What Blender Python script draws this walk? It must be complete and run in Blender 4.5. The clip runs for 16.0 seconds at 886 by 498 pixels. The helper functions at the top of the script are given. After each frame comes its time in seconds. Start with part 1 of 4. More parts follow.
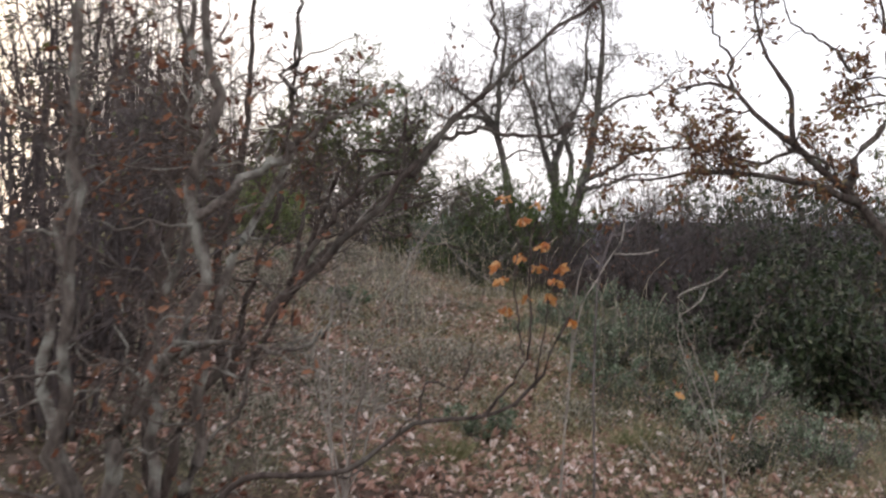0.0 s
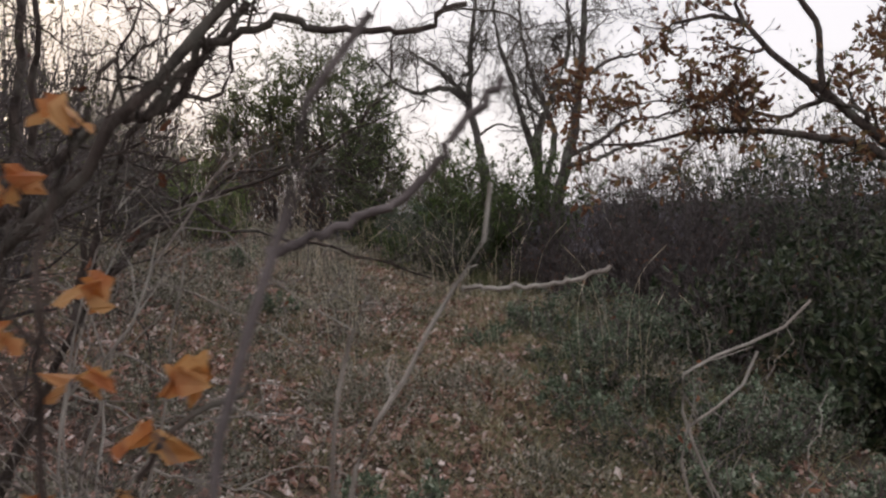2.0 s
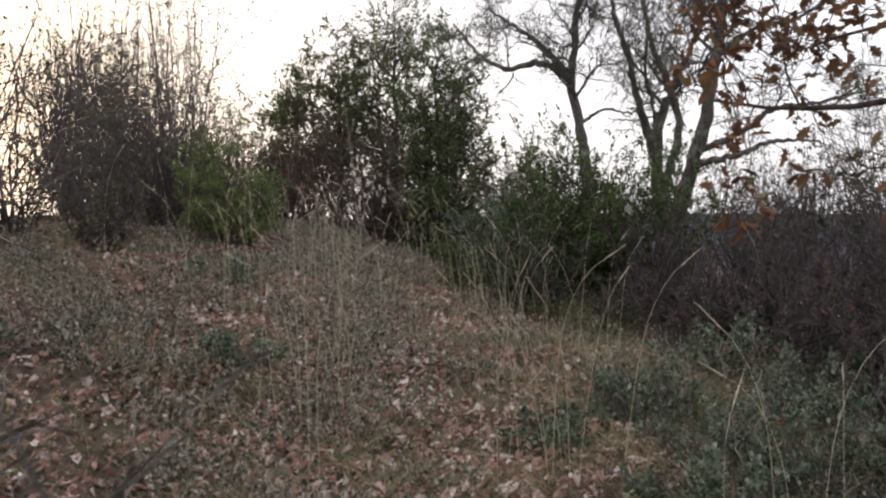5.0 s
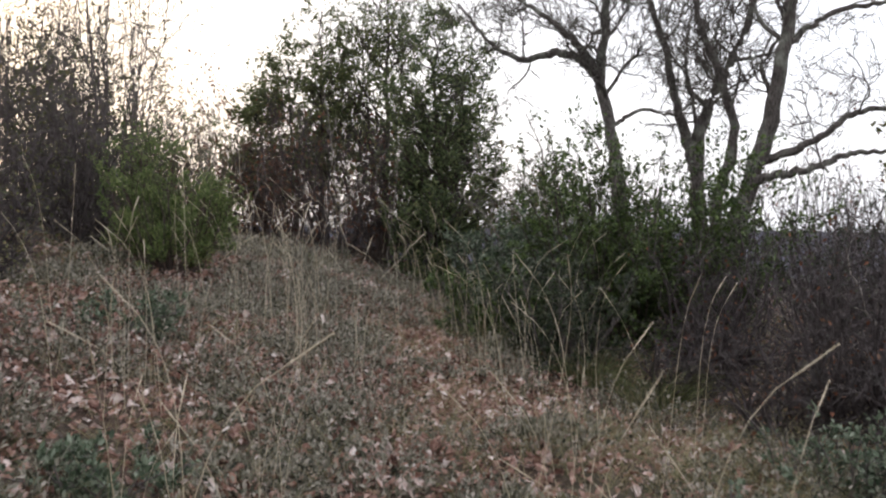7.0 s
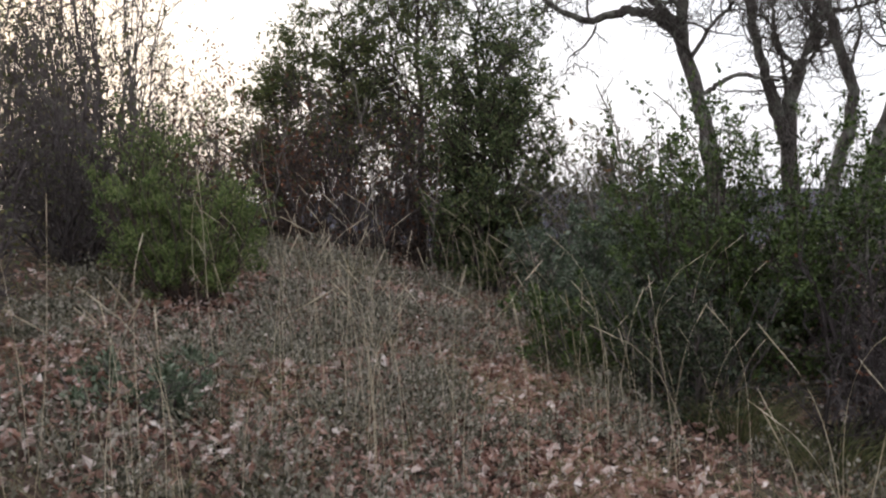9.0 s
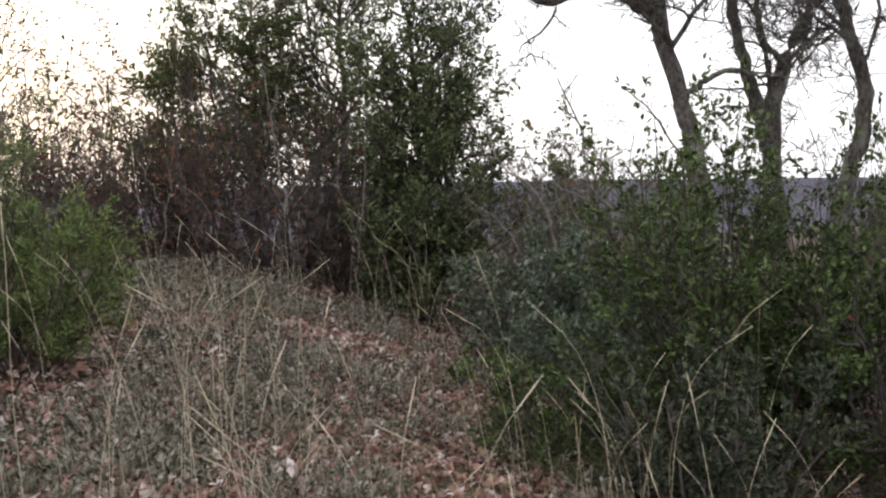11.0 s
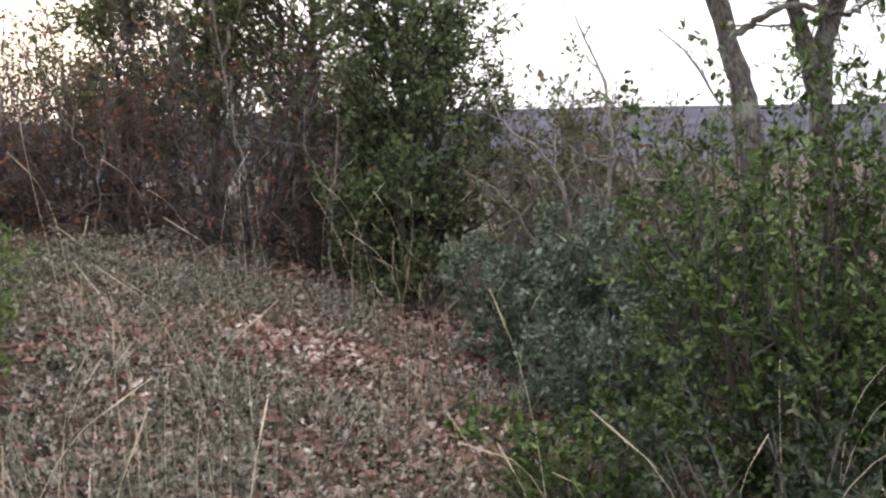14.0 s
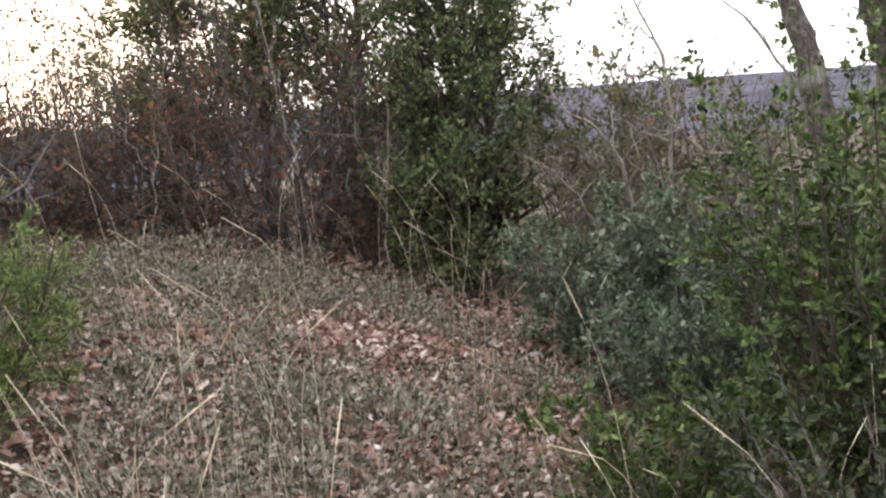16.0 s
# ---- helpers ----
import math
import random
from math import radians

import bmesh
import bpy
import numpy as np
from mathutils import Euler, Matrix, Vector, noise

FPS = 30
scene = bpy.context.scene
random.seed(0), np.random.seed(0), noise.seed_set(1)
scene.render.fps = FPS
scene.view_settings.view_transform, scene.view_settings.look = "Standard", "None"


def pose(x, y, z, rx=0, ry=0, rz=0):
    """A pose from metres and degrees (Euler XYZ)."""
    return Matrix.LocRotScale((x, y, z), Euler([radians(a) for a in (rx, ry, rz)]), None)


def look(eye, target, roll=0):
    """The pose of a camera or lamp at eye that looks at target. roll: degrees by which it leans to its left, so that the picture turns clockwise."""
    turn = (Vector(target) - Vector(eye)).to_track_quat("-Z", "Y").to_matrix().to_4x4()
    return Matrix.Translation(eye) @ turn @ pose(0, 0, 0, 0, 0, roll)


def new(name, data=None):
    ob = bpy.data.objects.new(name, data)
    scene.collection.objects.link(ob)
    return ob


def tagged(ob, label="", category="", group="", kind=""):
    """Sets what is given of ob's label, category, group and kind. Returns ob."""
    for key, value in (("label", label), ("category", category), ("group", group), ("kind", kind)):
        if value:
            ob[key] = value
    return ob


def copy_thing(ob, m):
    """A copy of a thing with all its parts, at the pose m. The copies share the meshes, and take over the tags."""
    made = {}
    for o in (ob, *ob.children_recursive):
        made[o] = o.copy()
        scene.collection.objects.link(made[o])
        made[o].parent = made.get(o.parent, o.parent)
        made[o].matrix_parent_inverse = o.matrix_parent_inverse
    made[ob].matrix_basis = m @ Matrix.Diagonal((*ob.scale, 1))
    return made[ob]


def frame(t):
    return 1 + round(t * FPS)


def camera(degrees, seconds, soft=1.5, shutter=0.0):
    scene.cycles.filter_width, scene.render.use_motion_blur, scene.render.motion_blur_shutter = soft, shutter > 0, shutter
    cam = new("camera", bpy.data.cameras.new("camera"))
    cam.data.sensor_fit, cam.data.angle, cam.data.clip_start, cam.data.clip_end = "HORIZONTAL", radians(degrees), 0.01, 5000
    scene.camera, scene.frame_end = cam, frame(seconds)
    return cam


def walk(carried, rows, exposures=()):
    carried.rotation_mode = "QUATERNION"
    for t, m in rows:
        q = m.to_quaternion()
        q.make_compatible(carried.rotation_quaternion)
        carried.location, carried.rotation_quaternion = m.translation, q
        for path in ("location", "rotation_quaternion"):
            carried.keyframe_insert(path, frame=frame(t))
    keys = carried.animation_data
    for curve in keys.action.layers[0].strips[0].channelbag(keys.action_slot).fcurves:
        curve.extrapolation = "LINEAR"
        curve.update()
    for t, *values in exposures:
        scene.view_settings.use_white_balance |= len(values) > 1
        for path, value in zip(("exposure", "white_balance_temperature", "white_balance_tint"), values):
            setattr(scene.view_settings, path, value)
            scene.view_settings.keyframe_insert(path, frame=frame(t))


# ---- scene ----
cam = camera(51.8, 16.0, soft=2.3, shutter=0.2)
PATH = [
    (0, (-0.556, 0.592, 1.737), (-0.508, 2.591, 1.702), -1.7),
    (0.5, (-0.359, 1.343, 1.767), (-0.222, 3.338, 1.808), -1.3),
    (1, (-0.227, 1.76, 1.775), (-0.193, 3.76, 1.781), -4.4),
    (1.5, (-0.105, 2.188, 1.715), (-0.063, 4.187, 1.686), -3.6),
    (2, (-0.021, 2.464, 1.72), (0.023, 4.463, 1.658), -3.9),
    (2.5, (0.192, 2.731, 1.685), (0.157, 4.731, 1.681), -5.7),
    (3, (0.171, 3.045, 1.748), (0.034, 5.04, 1.699), -3.2),
    (3.5, (0.222, 3.553, 1.734), (-0.024, 5.536, 1.672), -3.0),
    (4, (0.292, 4.085, 1.773), (0.103, 6.076, 1.733), -3.1),
    (4.2, (0.303, 4.343, 1.776), (0.131, 6.335, 1.746), -2.4),
    (6.3, (0.455, 6.656, 1.735), (0.216, 8.64, 1.653), -1.0),
    (6.5, (0.35, 6.861, 1.79), (0.14, 8.849, 1.718), -1.0),
    (7, (0.114, 7.351, 1.893), (-0.073, 9.342, 1.867), -0.5),
    (7.5, (-0.199, 7.788, 1.98), (-0.26, 9.787, 1.957), -1.0),
    (8, (-0.553, 8.242, 2.041), (-0.699, 10.236, 1.962), -1.9),
    (8.5, (-0.541, 8.569, 2.088), (-0.745, 10.557, 2.018), -3.9),
    (9, (-0.494, 8.74, 2.156), (-0.693, 10.728, 2.065), -2.6),
    (9.5, (-0.565, 9.107, 2.178), (-0.687, 11.102, 2.113), -0.7),
    (9.7, (-0.638, 9.301, 2.199), (-0.723, 11.298, 2.153), -0.9),
    (11.8, (-0.683, 10.609, 2.554), (-0.712, 12.601, 2.374), -2.3),
    (12, (-0.694, 10.709, 2.59), (-0.709, 12.7, 2.405), -2.0),
    (12.5, (-0.684, 10.986, 2.596), (-0.685, 12.982, 2.469), -2.8),
    (13, (-0.7, 11.126, 2.584), (-0.82, 13.117, 2.438), -2.5),
    (13.5, (-0.712, 11.315, 2.59), (-0.819, 13.298, 2.352), -2.8),
    (14, (-0.723, 11.458, 2.61), (-0.722, 13.438, 2.33), -2.6),
    (14.5, (-0.722, 11.497, 2.617), (-0.62, 13.475, 2.339), -2.9),
    (15, (-0.77, 11.544, 2.616), (-0.745, 13.527, 2.353), -2.9),
    (15.5, (-0.781, 11.56, 2.612), (-0.87, 13.536, 2.317), -5.2),
    (16, (-0.769, 11.558, 2.613), (-0.882, 13.531, 2.308), -5.8),
]
EXPOSURE = [(0.0, 0.25, 6800, 12), (0.5, 0.05, 6800, 13), (1.0, -0.38, 6900, 14), (4.0, -0.37, 6850, 12), (6.5, 0.35, 6600, 10), (7.0, 0.1, 6600, 10), (9.5, -0.05, 6600, 10), (12.0, 0.42, 6850, 10), (13.0, 0.44, 6850, 10), (13.5, 0.47, 6750, 10), (14.5, 1.0, 6700, 10), (16.0, 0.97, 6850, 11)]
walk(cam, [(t, look(eye, target, roll)) for t, eye, target, roll in PATH], EXPOSURE)

# ---- sky and sun: a thin bright overcast late in the day ----
world = bpy.data.worlds.new("world")
scene.world = world
world.use_nodes = True
wn, wl = world.node_tree.nodes, world.node_tree.links
wn.clear()
sky = wn.new("ShaderNodeTexSky")
sky.sky_type = "NISHITA"
sky.sun_disc = False
sky.sun_elevation, sky.sun_rotation = radians(14), radians(-35)
sky.air_density, sky.dust_density, sky.ozone_density = 1.0, 4.0, 1.0
veil = wn.new("ShaderNodeMix")
veil.data_type = "RGBA"
veil.inputs["Factor"].default_value = 0.8
veil.inputs[7].default_value = (9.5, 9.65, 10.45, 1)
bg = wn.new("ShaderNodeBackground")
bg.inputs["Strength"].default_value = 0.15
wout = wn.new("ShaderNodeOutputWorld")
wl.new(sky.outputs[0], veil.inputs[6])
wl.new(veil.outputs[2], bg.inputs["Color"])
wl.new(bg.outputs[0], wout.inputs["Surface"])

sun_data = bpy.data.lights.new("sun", "SUN")
sun_data.energy, sun_data.angle, sun_data.color = 0.6, radians(25), (1.0, 0.93, 0.84)
sun = new("sun", sun_data)
sun.matrix_world = look((-8, 11, 6), (0, 0, 0))


# ---- materials ----
def ramp(nodes, stops):
    r = nodes.new("ShaderNodeValToRGB")
    r.color_ramp.interpolation = "LINEAR"
    while len(r.color_ramp.elements) < len(stops):
        r.color_ramp.elements.new(0.5)
    for e, (p, c) in zip(r.color_ramp.elements, stops):
        e.position, e.color = p, (*c, 1)
    return r


def fresh(name):
    m = bpy.data.materials.new(name)
    m.use_nodes = True
    return m, m.node_tree.nodes, m.node_tree.links, m.node_tree.nodes["Principled BSDF"]


def leaf_material(name, colours, rough=0.5, thin=0.14, mottle=14.0):
    """Leaves: each takes its own colour, mottled within, and lets some light through."""
    m, n, l, p = fresh(name)
    geo = n.new("ShaderNodeNewGeometry")
    tex = n.new("ShaderNodeTexNoise")
    tex.inputs["Scale"].default_value, tex.inputs["Detail"].default_value = mottle, 4
    co = n.new("ShaderNodeTexCoord")
    l.new(co.outputs["Object"], tex.inputs["Vector"])
    mix = n.new("ShaderNodeMath")
    mix.operation = "MULTIPLY_ADD"
    mix.inputs[1].default_value = 0.7
    sub = n.new("ShaderNodeMath")
    sub.operation = "MULTIPLY_ADD"
    sub.inputs[1].default_value, sub.inputs[2].default_value = 0.9, -0.3
    l.new(tex.outputs[0], sub.inputs[0])
    l.new(geo.outputs["Random Per Island"], mix.inputs[0])
    l.new(sub.outputs[0], mix.inputs[2])
    k = len(colours)
    r = ramp(n, [((i + 0.5) / k, c) for i, c in enumerate(colours)])
    l.new(mix.outputs[0], r.inputs[0])
    l.new(r.outputs[0], p.inputs["Base Color"])
    p.inputs["Roughness"].default_value = rough
    p.inputs["Specular IOR Level"].default_value = 0.3
    tr = n.new("ShaderNodeBsdfTranslucent")
    l.new(r.outputs[0], tr.inputs["Color"])
    ms = n.new("ShaderNodeMixShader")
    ms.inputs[0].default_value = thin
    l.new(p.outputs[0], ms.inputs[1])
    l.new(tr.outputs[0], ms.inputs[2])
    l.new(ms.outputs[0], n["Material Output"].inputs["Surface"])
    return m


def bark_material(name, dark, light, lichen, amount=0.5, scale=30.0):
    """Rough furrowed bark with pale lichen patches."""
    m, n, l, p = fresh(name)
    co = n.new("ShaderNodeTexCoord")
    mp = n.new("ShaderNodeMapping")
    mp.inputs["Scale"].default_value = (1, 1, 0.35)
    l.new(co.outputs["Object"], mp.inputs[0])
    a = n.new("ShaderNodeTexNoise")
    a.inputs["Scale"].default_value, a.inputs["Detail"].default_value = scale, 6
    l.new(mp.outputs[0], a.inputs["Vector"])
    r = ramp(n, [(0.3, dark), (0.7, light)])
    l.new(a.outputs[0], r.inputs[0])
    b = n.new("ShaderNodeTexNoise")
    b.inputs["Scale"].default_value, b.inputs["Detail"].default_value = 7, 5
    l.new(co.outputs["Object"], b.inputs["Vector"])
    rb = ramp(n, [(0.5, (0, 0, 0)), (0.75, (amount, amount, amount))])
    l.new(b.outputs[0], rb.inputs[0])
    mx = n.new("ShaderNodeMix")
    mx.data_type = "RGBA"
    mx.inputs[7].default_value = (*lichen, 1)
    l.new(rb.outputs[0], mx.inputs["Factor"])
    l.new(r.outputs[0], mx.inputs[6])
    l.new(mx.outputs[2], p.inputs["Base Color"])
    p.inputs["Roughness"].default_value = 0.9
    p.inputs["Specular IOR Level"].default_value = 0.2
    bu = n.new("ShaderNodeBump")
    bu.inputs["Strength"].default_value, bu.inputs["Distance"].default_value = 1.0, 0.03
    l.new(a.outputs[0], bu.inputs["Height"])
    l.new(bu.outputs[0], p.inputs["Normal"])
    return m


def soil_material():
    """Dark forest soil with crumbs of old leaves, moss and bleached straw."""
    m, n, l, p = fresh("forest_soil")
    co = n.new("ShaderNodeTexCoord")
    a = n.new("ShaderNodeTexNoise")
    a.inputs["Scale"].default_value, a.inputs["Detail"].default_value = 38, 8
    v = n.new("ShaderNodeTexVoronoi")
    v.inputs["Scale"].default_value = 24
    b = n.new("ShaderNodeTexNoise")
    b.inputs["Scale"].default_value, b.inputs["Detail"].default_value = 1.1, 5
    for t in (a, v, b):
        l.new(co.outputs["Object"], t.inputs["Vector"])
    r1 = ramp(n, [(0.3, (0.03, 0.022, 0.018)), (0.5, (0.065, 0.045, 0.035)), (0.75, (0.13, 0.095, 0.077))])
    l.new(a.outputs[0], r1.inputs[0])
    sep = n.new("ShaderNodeSeparateColor")
    l.new(v.outputs["Color"], sep.inputs[0])
    r2 = ramp(n, [(0.1, (0.05, 0.033, 0.025)), (0.5, (0.1, 0.065, 0.05)), (0.9, (0.21, 0.155, 0.128))])
    l.new(sep.outputs[0], r2.inputs[0])
    mx = n.new("ShaderNodeMix")
    mx.data_type = "RGBA"
    mx.inputs["Factor"].default_value = 0.5
    l.new(r1.outputs[0], mx.inputs[6])
    l.new(r2.outputs[0], mx.inputs[7])
    r3 = ramp(n, [(0.45, (0, 0, 0)), (0.62, (0.6, 0.6, 0.6))])
    l.new(b.outputs[0], r3.inputs[0])
    mx2 = n.new("ShaderNodeMix")
    mx2.data_type = "RGBA"
    mx2.inputs[7].default_value = (0.12, 0.12, 0.085, 1)
    l.new(r3.outputs[0], mx2.inputs["Factor"])
    l.new(mx.outputs[2], mx2.inputs[6])
    l.new(mx2.outputs[2], p.inputs["Base Color"])
    p.inputs["Roughness"].default_value = 0.95
    p.inputs["Specular IOR Level"].default_value = 0.15
    bu = n.new("ShaderNodeBump")
    bu.inputs["Strength"].default_value, bu.inputs["Distance"].default_value = 1.0, 0.03
    l.new(a.outputs[0], bu.inputs["Height"])
    l.new(bu.outputs[0], p.inputs["Normal"])
    return m


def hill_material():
    m, n, l, p = fresh("hazy_far_woods")
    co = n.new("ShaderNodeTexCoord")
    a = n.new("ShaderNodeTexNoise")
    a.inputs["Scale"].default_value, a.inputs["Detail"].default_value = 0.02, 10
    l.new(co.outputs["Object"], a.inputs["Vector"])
    # blue-grey of the air's haze painted over the woods' own grey-brown
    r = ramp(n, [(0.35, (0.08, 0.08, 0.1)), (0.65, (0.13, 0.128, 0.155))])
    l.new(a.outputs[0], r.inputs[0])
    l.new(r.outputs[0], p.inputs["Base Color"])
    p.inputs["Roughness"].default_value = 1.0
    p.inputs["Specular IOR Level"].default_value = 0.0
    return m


OAK_BARK = bark_material("oak_bark", (0.03, 0.026, 0.024), (0.17, 0.148, 0.134), (0.3, 0.31, 0.26), 0.75, 55.0)
LICHEN_BARK = bark_material("lichened_bark", (0.06, 0.05, 0.044), (0.2, 0.17, 0.15), (0.42, 0.43, 0.38), 0.95, 45.0)
DARK_BARK = bark_material("dark_bark", (0.03, 0.023, 0.02), (0.11, 0.085, 0.075), (0.2, 0.2, 0.17), 0.5)
RED_TWIG = bark_material("red_twig", (0.055, 0.04, 0.035), (0.16, 0.12, 0.105), (0.22, 0.19, 0.17), 0.5)
PALE_TWIG = bark_material("pale_twig", (0.2, 0.17, 0.15), (0.38, 0.34, 0.3), (0.42, 0.42, 0.38), 0.5)
GREY_TWIG = bark_material("grey_twig", (0.09, 0.075, 0.075), (0.2, 0.17, 0.165), (0.28, 0.28, 0.25), 0.5)
HOLM = leaf_material("holm_oak_leaf", [(0.042, 0.058, 0.024), (0.088, 0.115, 0.043), (0.155, 0.18, 0.066), (0.24, 0.235, 0.1)], 0.45, 0.35)
OLIVE = leaf_material("olive_leaf", [(0.06, 0.075, 0.03), (0.1, 0.115, 0.045), (0.16, 0.16, 0.065), (0.2, 0.15, 0.07)], 0.5)
BRIGHT = leaf_material("privet_leaf", [(0.02, 0.036, 0.01), (0.042, 0.07, 0.017), (0.085, 0.13, 0.033), (0.16, 0.21, 0.075)], 0.38)
GREYGREEN = leaf_material("grey_green_leaf", [(0.04, 0.06, 0.036), (0.092, 0.128, 0.078), (0.18, 0.22, 0.15), (0.3, 0.34, 0.26)], 0.5)
NEEDLE = leaf_material("juniper_needle", [(0.06, 0.1, 0.03), (0.16, 0.22, 0.07), (0.31, 0.365, 0.145)], 0.5, 0.3)
CEDAR = leaf_material("feathery_green_leaf", [(0.034, 0.055, 0.025), (0.085, 0.12, 0.054), (0.165, 0.205, 0.09), (0.26, 0.28, 0.125)], 0.5, 0.35)
DARKLEAF = leaf_material("dark_shrub_leaf", [(0.012, 0.02, 0.01), (0.026, 0.04, 0.02), (0.055, 0.075, 0.038), (0.11, 0.115, 0.07)], 0.35)
RUSSET = leaf_material("russet_leaf", [(0.09, 0.035, 0.022), (0.17, 0.065, 0.035), (0.25, 0.11, 0.06), (0.2, 0.12, 0.08)], 0.6)
BROWNOAK = leaf_material("withered_oak_leaf", [(0.085, 0.04, 0.026), (0.15, 0.07, 0.038), (0.24, 0.125, 0.065), (0.17, 0.14, 0.07)], 0.6, 0.25)
ORANGE = leaf_material("orange_oak_leaf", [(0.3, 0.09, 0.025), (0.45, 0.17, 0.045), (0.58, 0.34, 0.15), (0.4, 0.14, 0.05)], 0.55, 0.4, 40.0)
LITTER = leaf_material("fallen_leaf_litter", [(0.07, 0.036, 0.029), (0.22, 0.116, 0.088), (0.45, 0.298, 0.25), (0.33, 0.175, 0.125), (0.63, 0.5, 0.455), (0.82, 0.74, 0.7)], 0.7, 0.1, 30.0)
HEATH = leaf_material("heath_leaf", [(0.038, 0.04, 0.028), (0.155, 0.151, 0.108), (0.315, 0.295, 0.238), (0.49, 0.435, 0.375)], 0.7)
GRASS = leaf_material("winter_grass", [(0.1, 0.12, 0.05), (0.19, 0.185, 0.09), (0.34, 0.29, 0.17), (0.46, 0.38, 0.25)], 0.6)
LUSH = leaf_material("green_grass", [(0.05, 0.066, 0.024), (0.095, 0.115, 0.045), (0.17, 0.18, 0.08), (0.32, 0.28, 0.16)], 0.55)
STRAW = leaf_material("dry_straw", [(0.52, 0.42, 0.27), (0.68, 0.58, 0.42), (0.82, 0.75, 0.62)], 0.6)
THICKET = bark_material("thicket_twig", (0.045, 0.037, 0.038), (0.13, 0.108, 0.106), (0.2, 0.2, 0.18), 0.4)
SOIL = soil_material()
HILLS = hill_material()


# ---- mesh tools ----
def unit(v):
    return v / np.maximum(np.linalg.norm(v, axis=-1, keepdims=True), 1e-9)


def build_mesh(name, blocks, material, smooth=True):
    """One mesh from blocks of (points, faces); a block's faces all have the same number of corners."""
    verts, loops, starts = [], [], []
    base = at = 0
    for pts, faces in blocks:
        if not len(pts):
            continue
        verts.append(pts.reshape(-1, 3))
        loops.append((faces + base).reshape(-1))
        starts.append(at + np.arange(len(faces)) * faces.shape[1])
        base += len(verts[-1])
        at += faces.size
    v, lo, st = np.concatenate(verts), np.concatenate(loops), np.concatenate(starts)
    me = bpy.data.meshes.new(name)
    me.vertices.add(len(v))
    me.vertices.foreach_set("co", v.astype(np.float32).ravel())
    me.loops.add(len(lo))
    me.loops.foreach_set("vertex_index", lo.astype(np.int32))
    me.polygons.add(len(st))
    me.polygons.foreach_set("loop_start", st.astype(np.int32))
    me.polygons.foreach_set("use_smooth", np.full(len(st), smooth))
    me.update(calc_edges=True)
    me.materials.append(material)
    return me


def tubes(lines, radii, sides):
    """Tapered round rods along lines (many, points, 3)."""
    m, n = lines.shape[:2]
    tan = unit(np.gradient(lines, axis=1))
    ref = np.where(np.abs(tan[..., 2:3]) > 0.9, np.array([1.0, 0, 0]), np.array([0, 0, 1.0]))
    a = unit(np.cross(tan, ref))
    b = np.cross(tan, a)
    ang = np.arange(sides) * 2 * np.pi / sides
    ring = lines[:, :, None] + radii[:, :, None, None] * (a[:, :, None] * np.cos(ang)[:, None] + b[:, :, None] * np.sin(ang)[:, None])
    i, j = np.meshgrid(np.arange(n - 1), np.arange(sides), indexing="ij")
    k = (j + 1) % sides
    quad = np.stack([i * sides + j, i * sides + k, (i + 1) * sides + k, (i + 1) * sides + j], -1).reshape(-1, 4)
    faces = (np.arange(m)[:, None, None] * n * sides + quad).reshape(-1, 4)
    return ring.reshape(-1, 3), faces


def blades(lines, widths, rng):
    """Flat tapering strips along lines."""
    m, n = lines.shape[:2]
    side = unit(np.cross(unit(lines[:, -1] - lines[:, 0]), unit(rng.normal(size=(m, 3)))))[:, None]
    pts = np.stack([lines - side * widths[..., None], lines + side * widths[..., None]], 2)
    i = np.arange(n - 1)
    quad = np.stack([2 * i, 2 * i + 1, 2 * i + 3, 2 * i + 2], -1)
    return pts.reshape(-1, 3), (np.arange(m)[:, None, None] * n * 2 + quad).reshape(-1, 4)


# outlines of one half of a leaf: along, across
SLIM = np.array([(0, 0), (0.45, 0.1), (1, 0)])
DIAMOND = np.array([(0, 0), (0.5, 0.27), (1, 0)])
RAGGED = np.array([(0, 0), (0.28, 0.22), (0.42, 0.15), (0.68, 0.27), (1, 0)])
OVAL = np.array([(0, 0), (0.3, 0.24), (0.7, 0.21), (1, 0)])
NARROW = np.array([(0, 0), (0.3, 0.09), (0.7, 0.08), (1, 0)])
LOBED = np.array([(0, 0), (0.2, 0.09), (0.3, 0.23), (0.42, 0.12), (0.58, 0.29), (0.7, 0.15), (0.86, 0.18), (1, 0)])


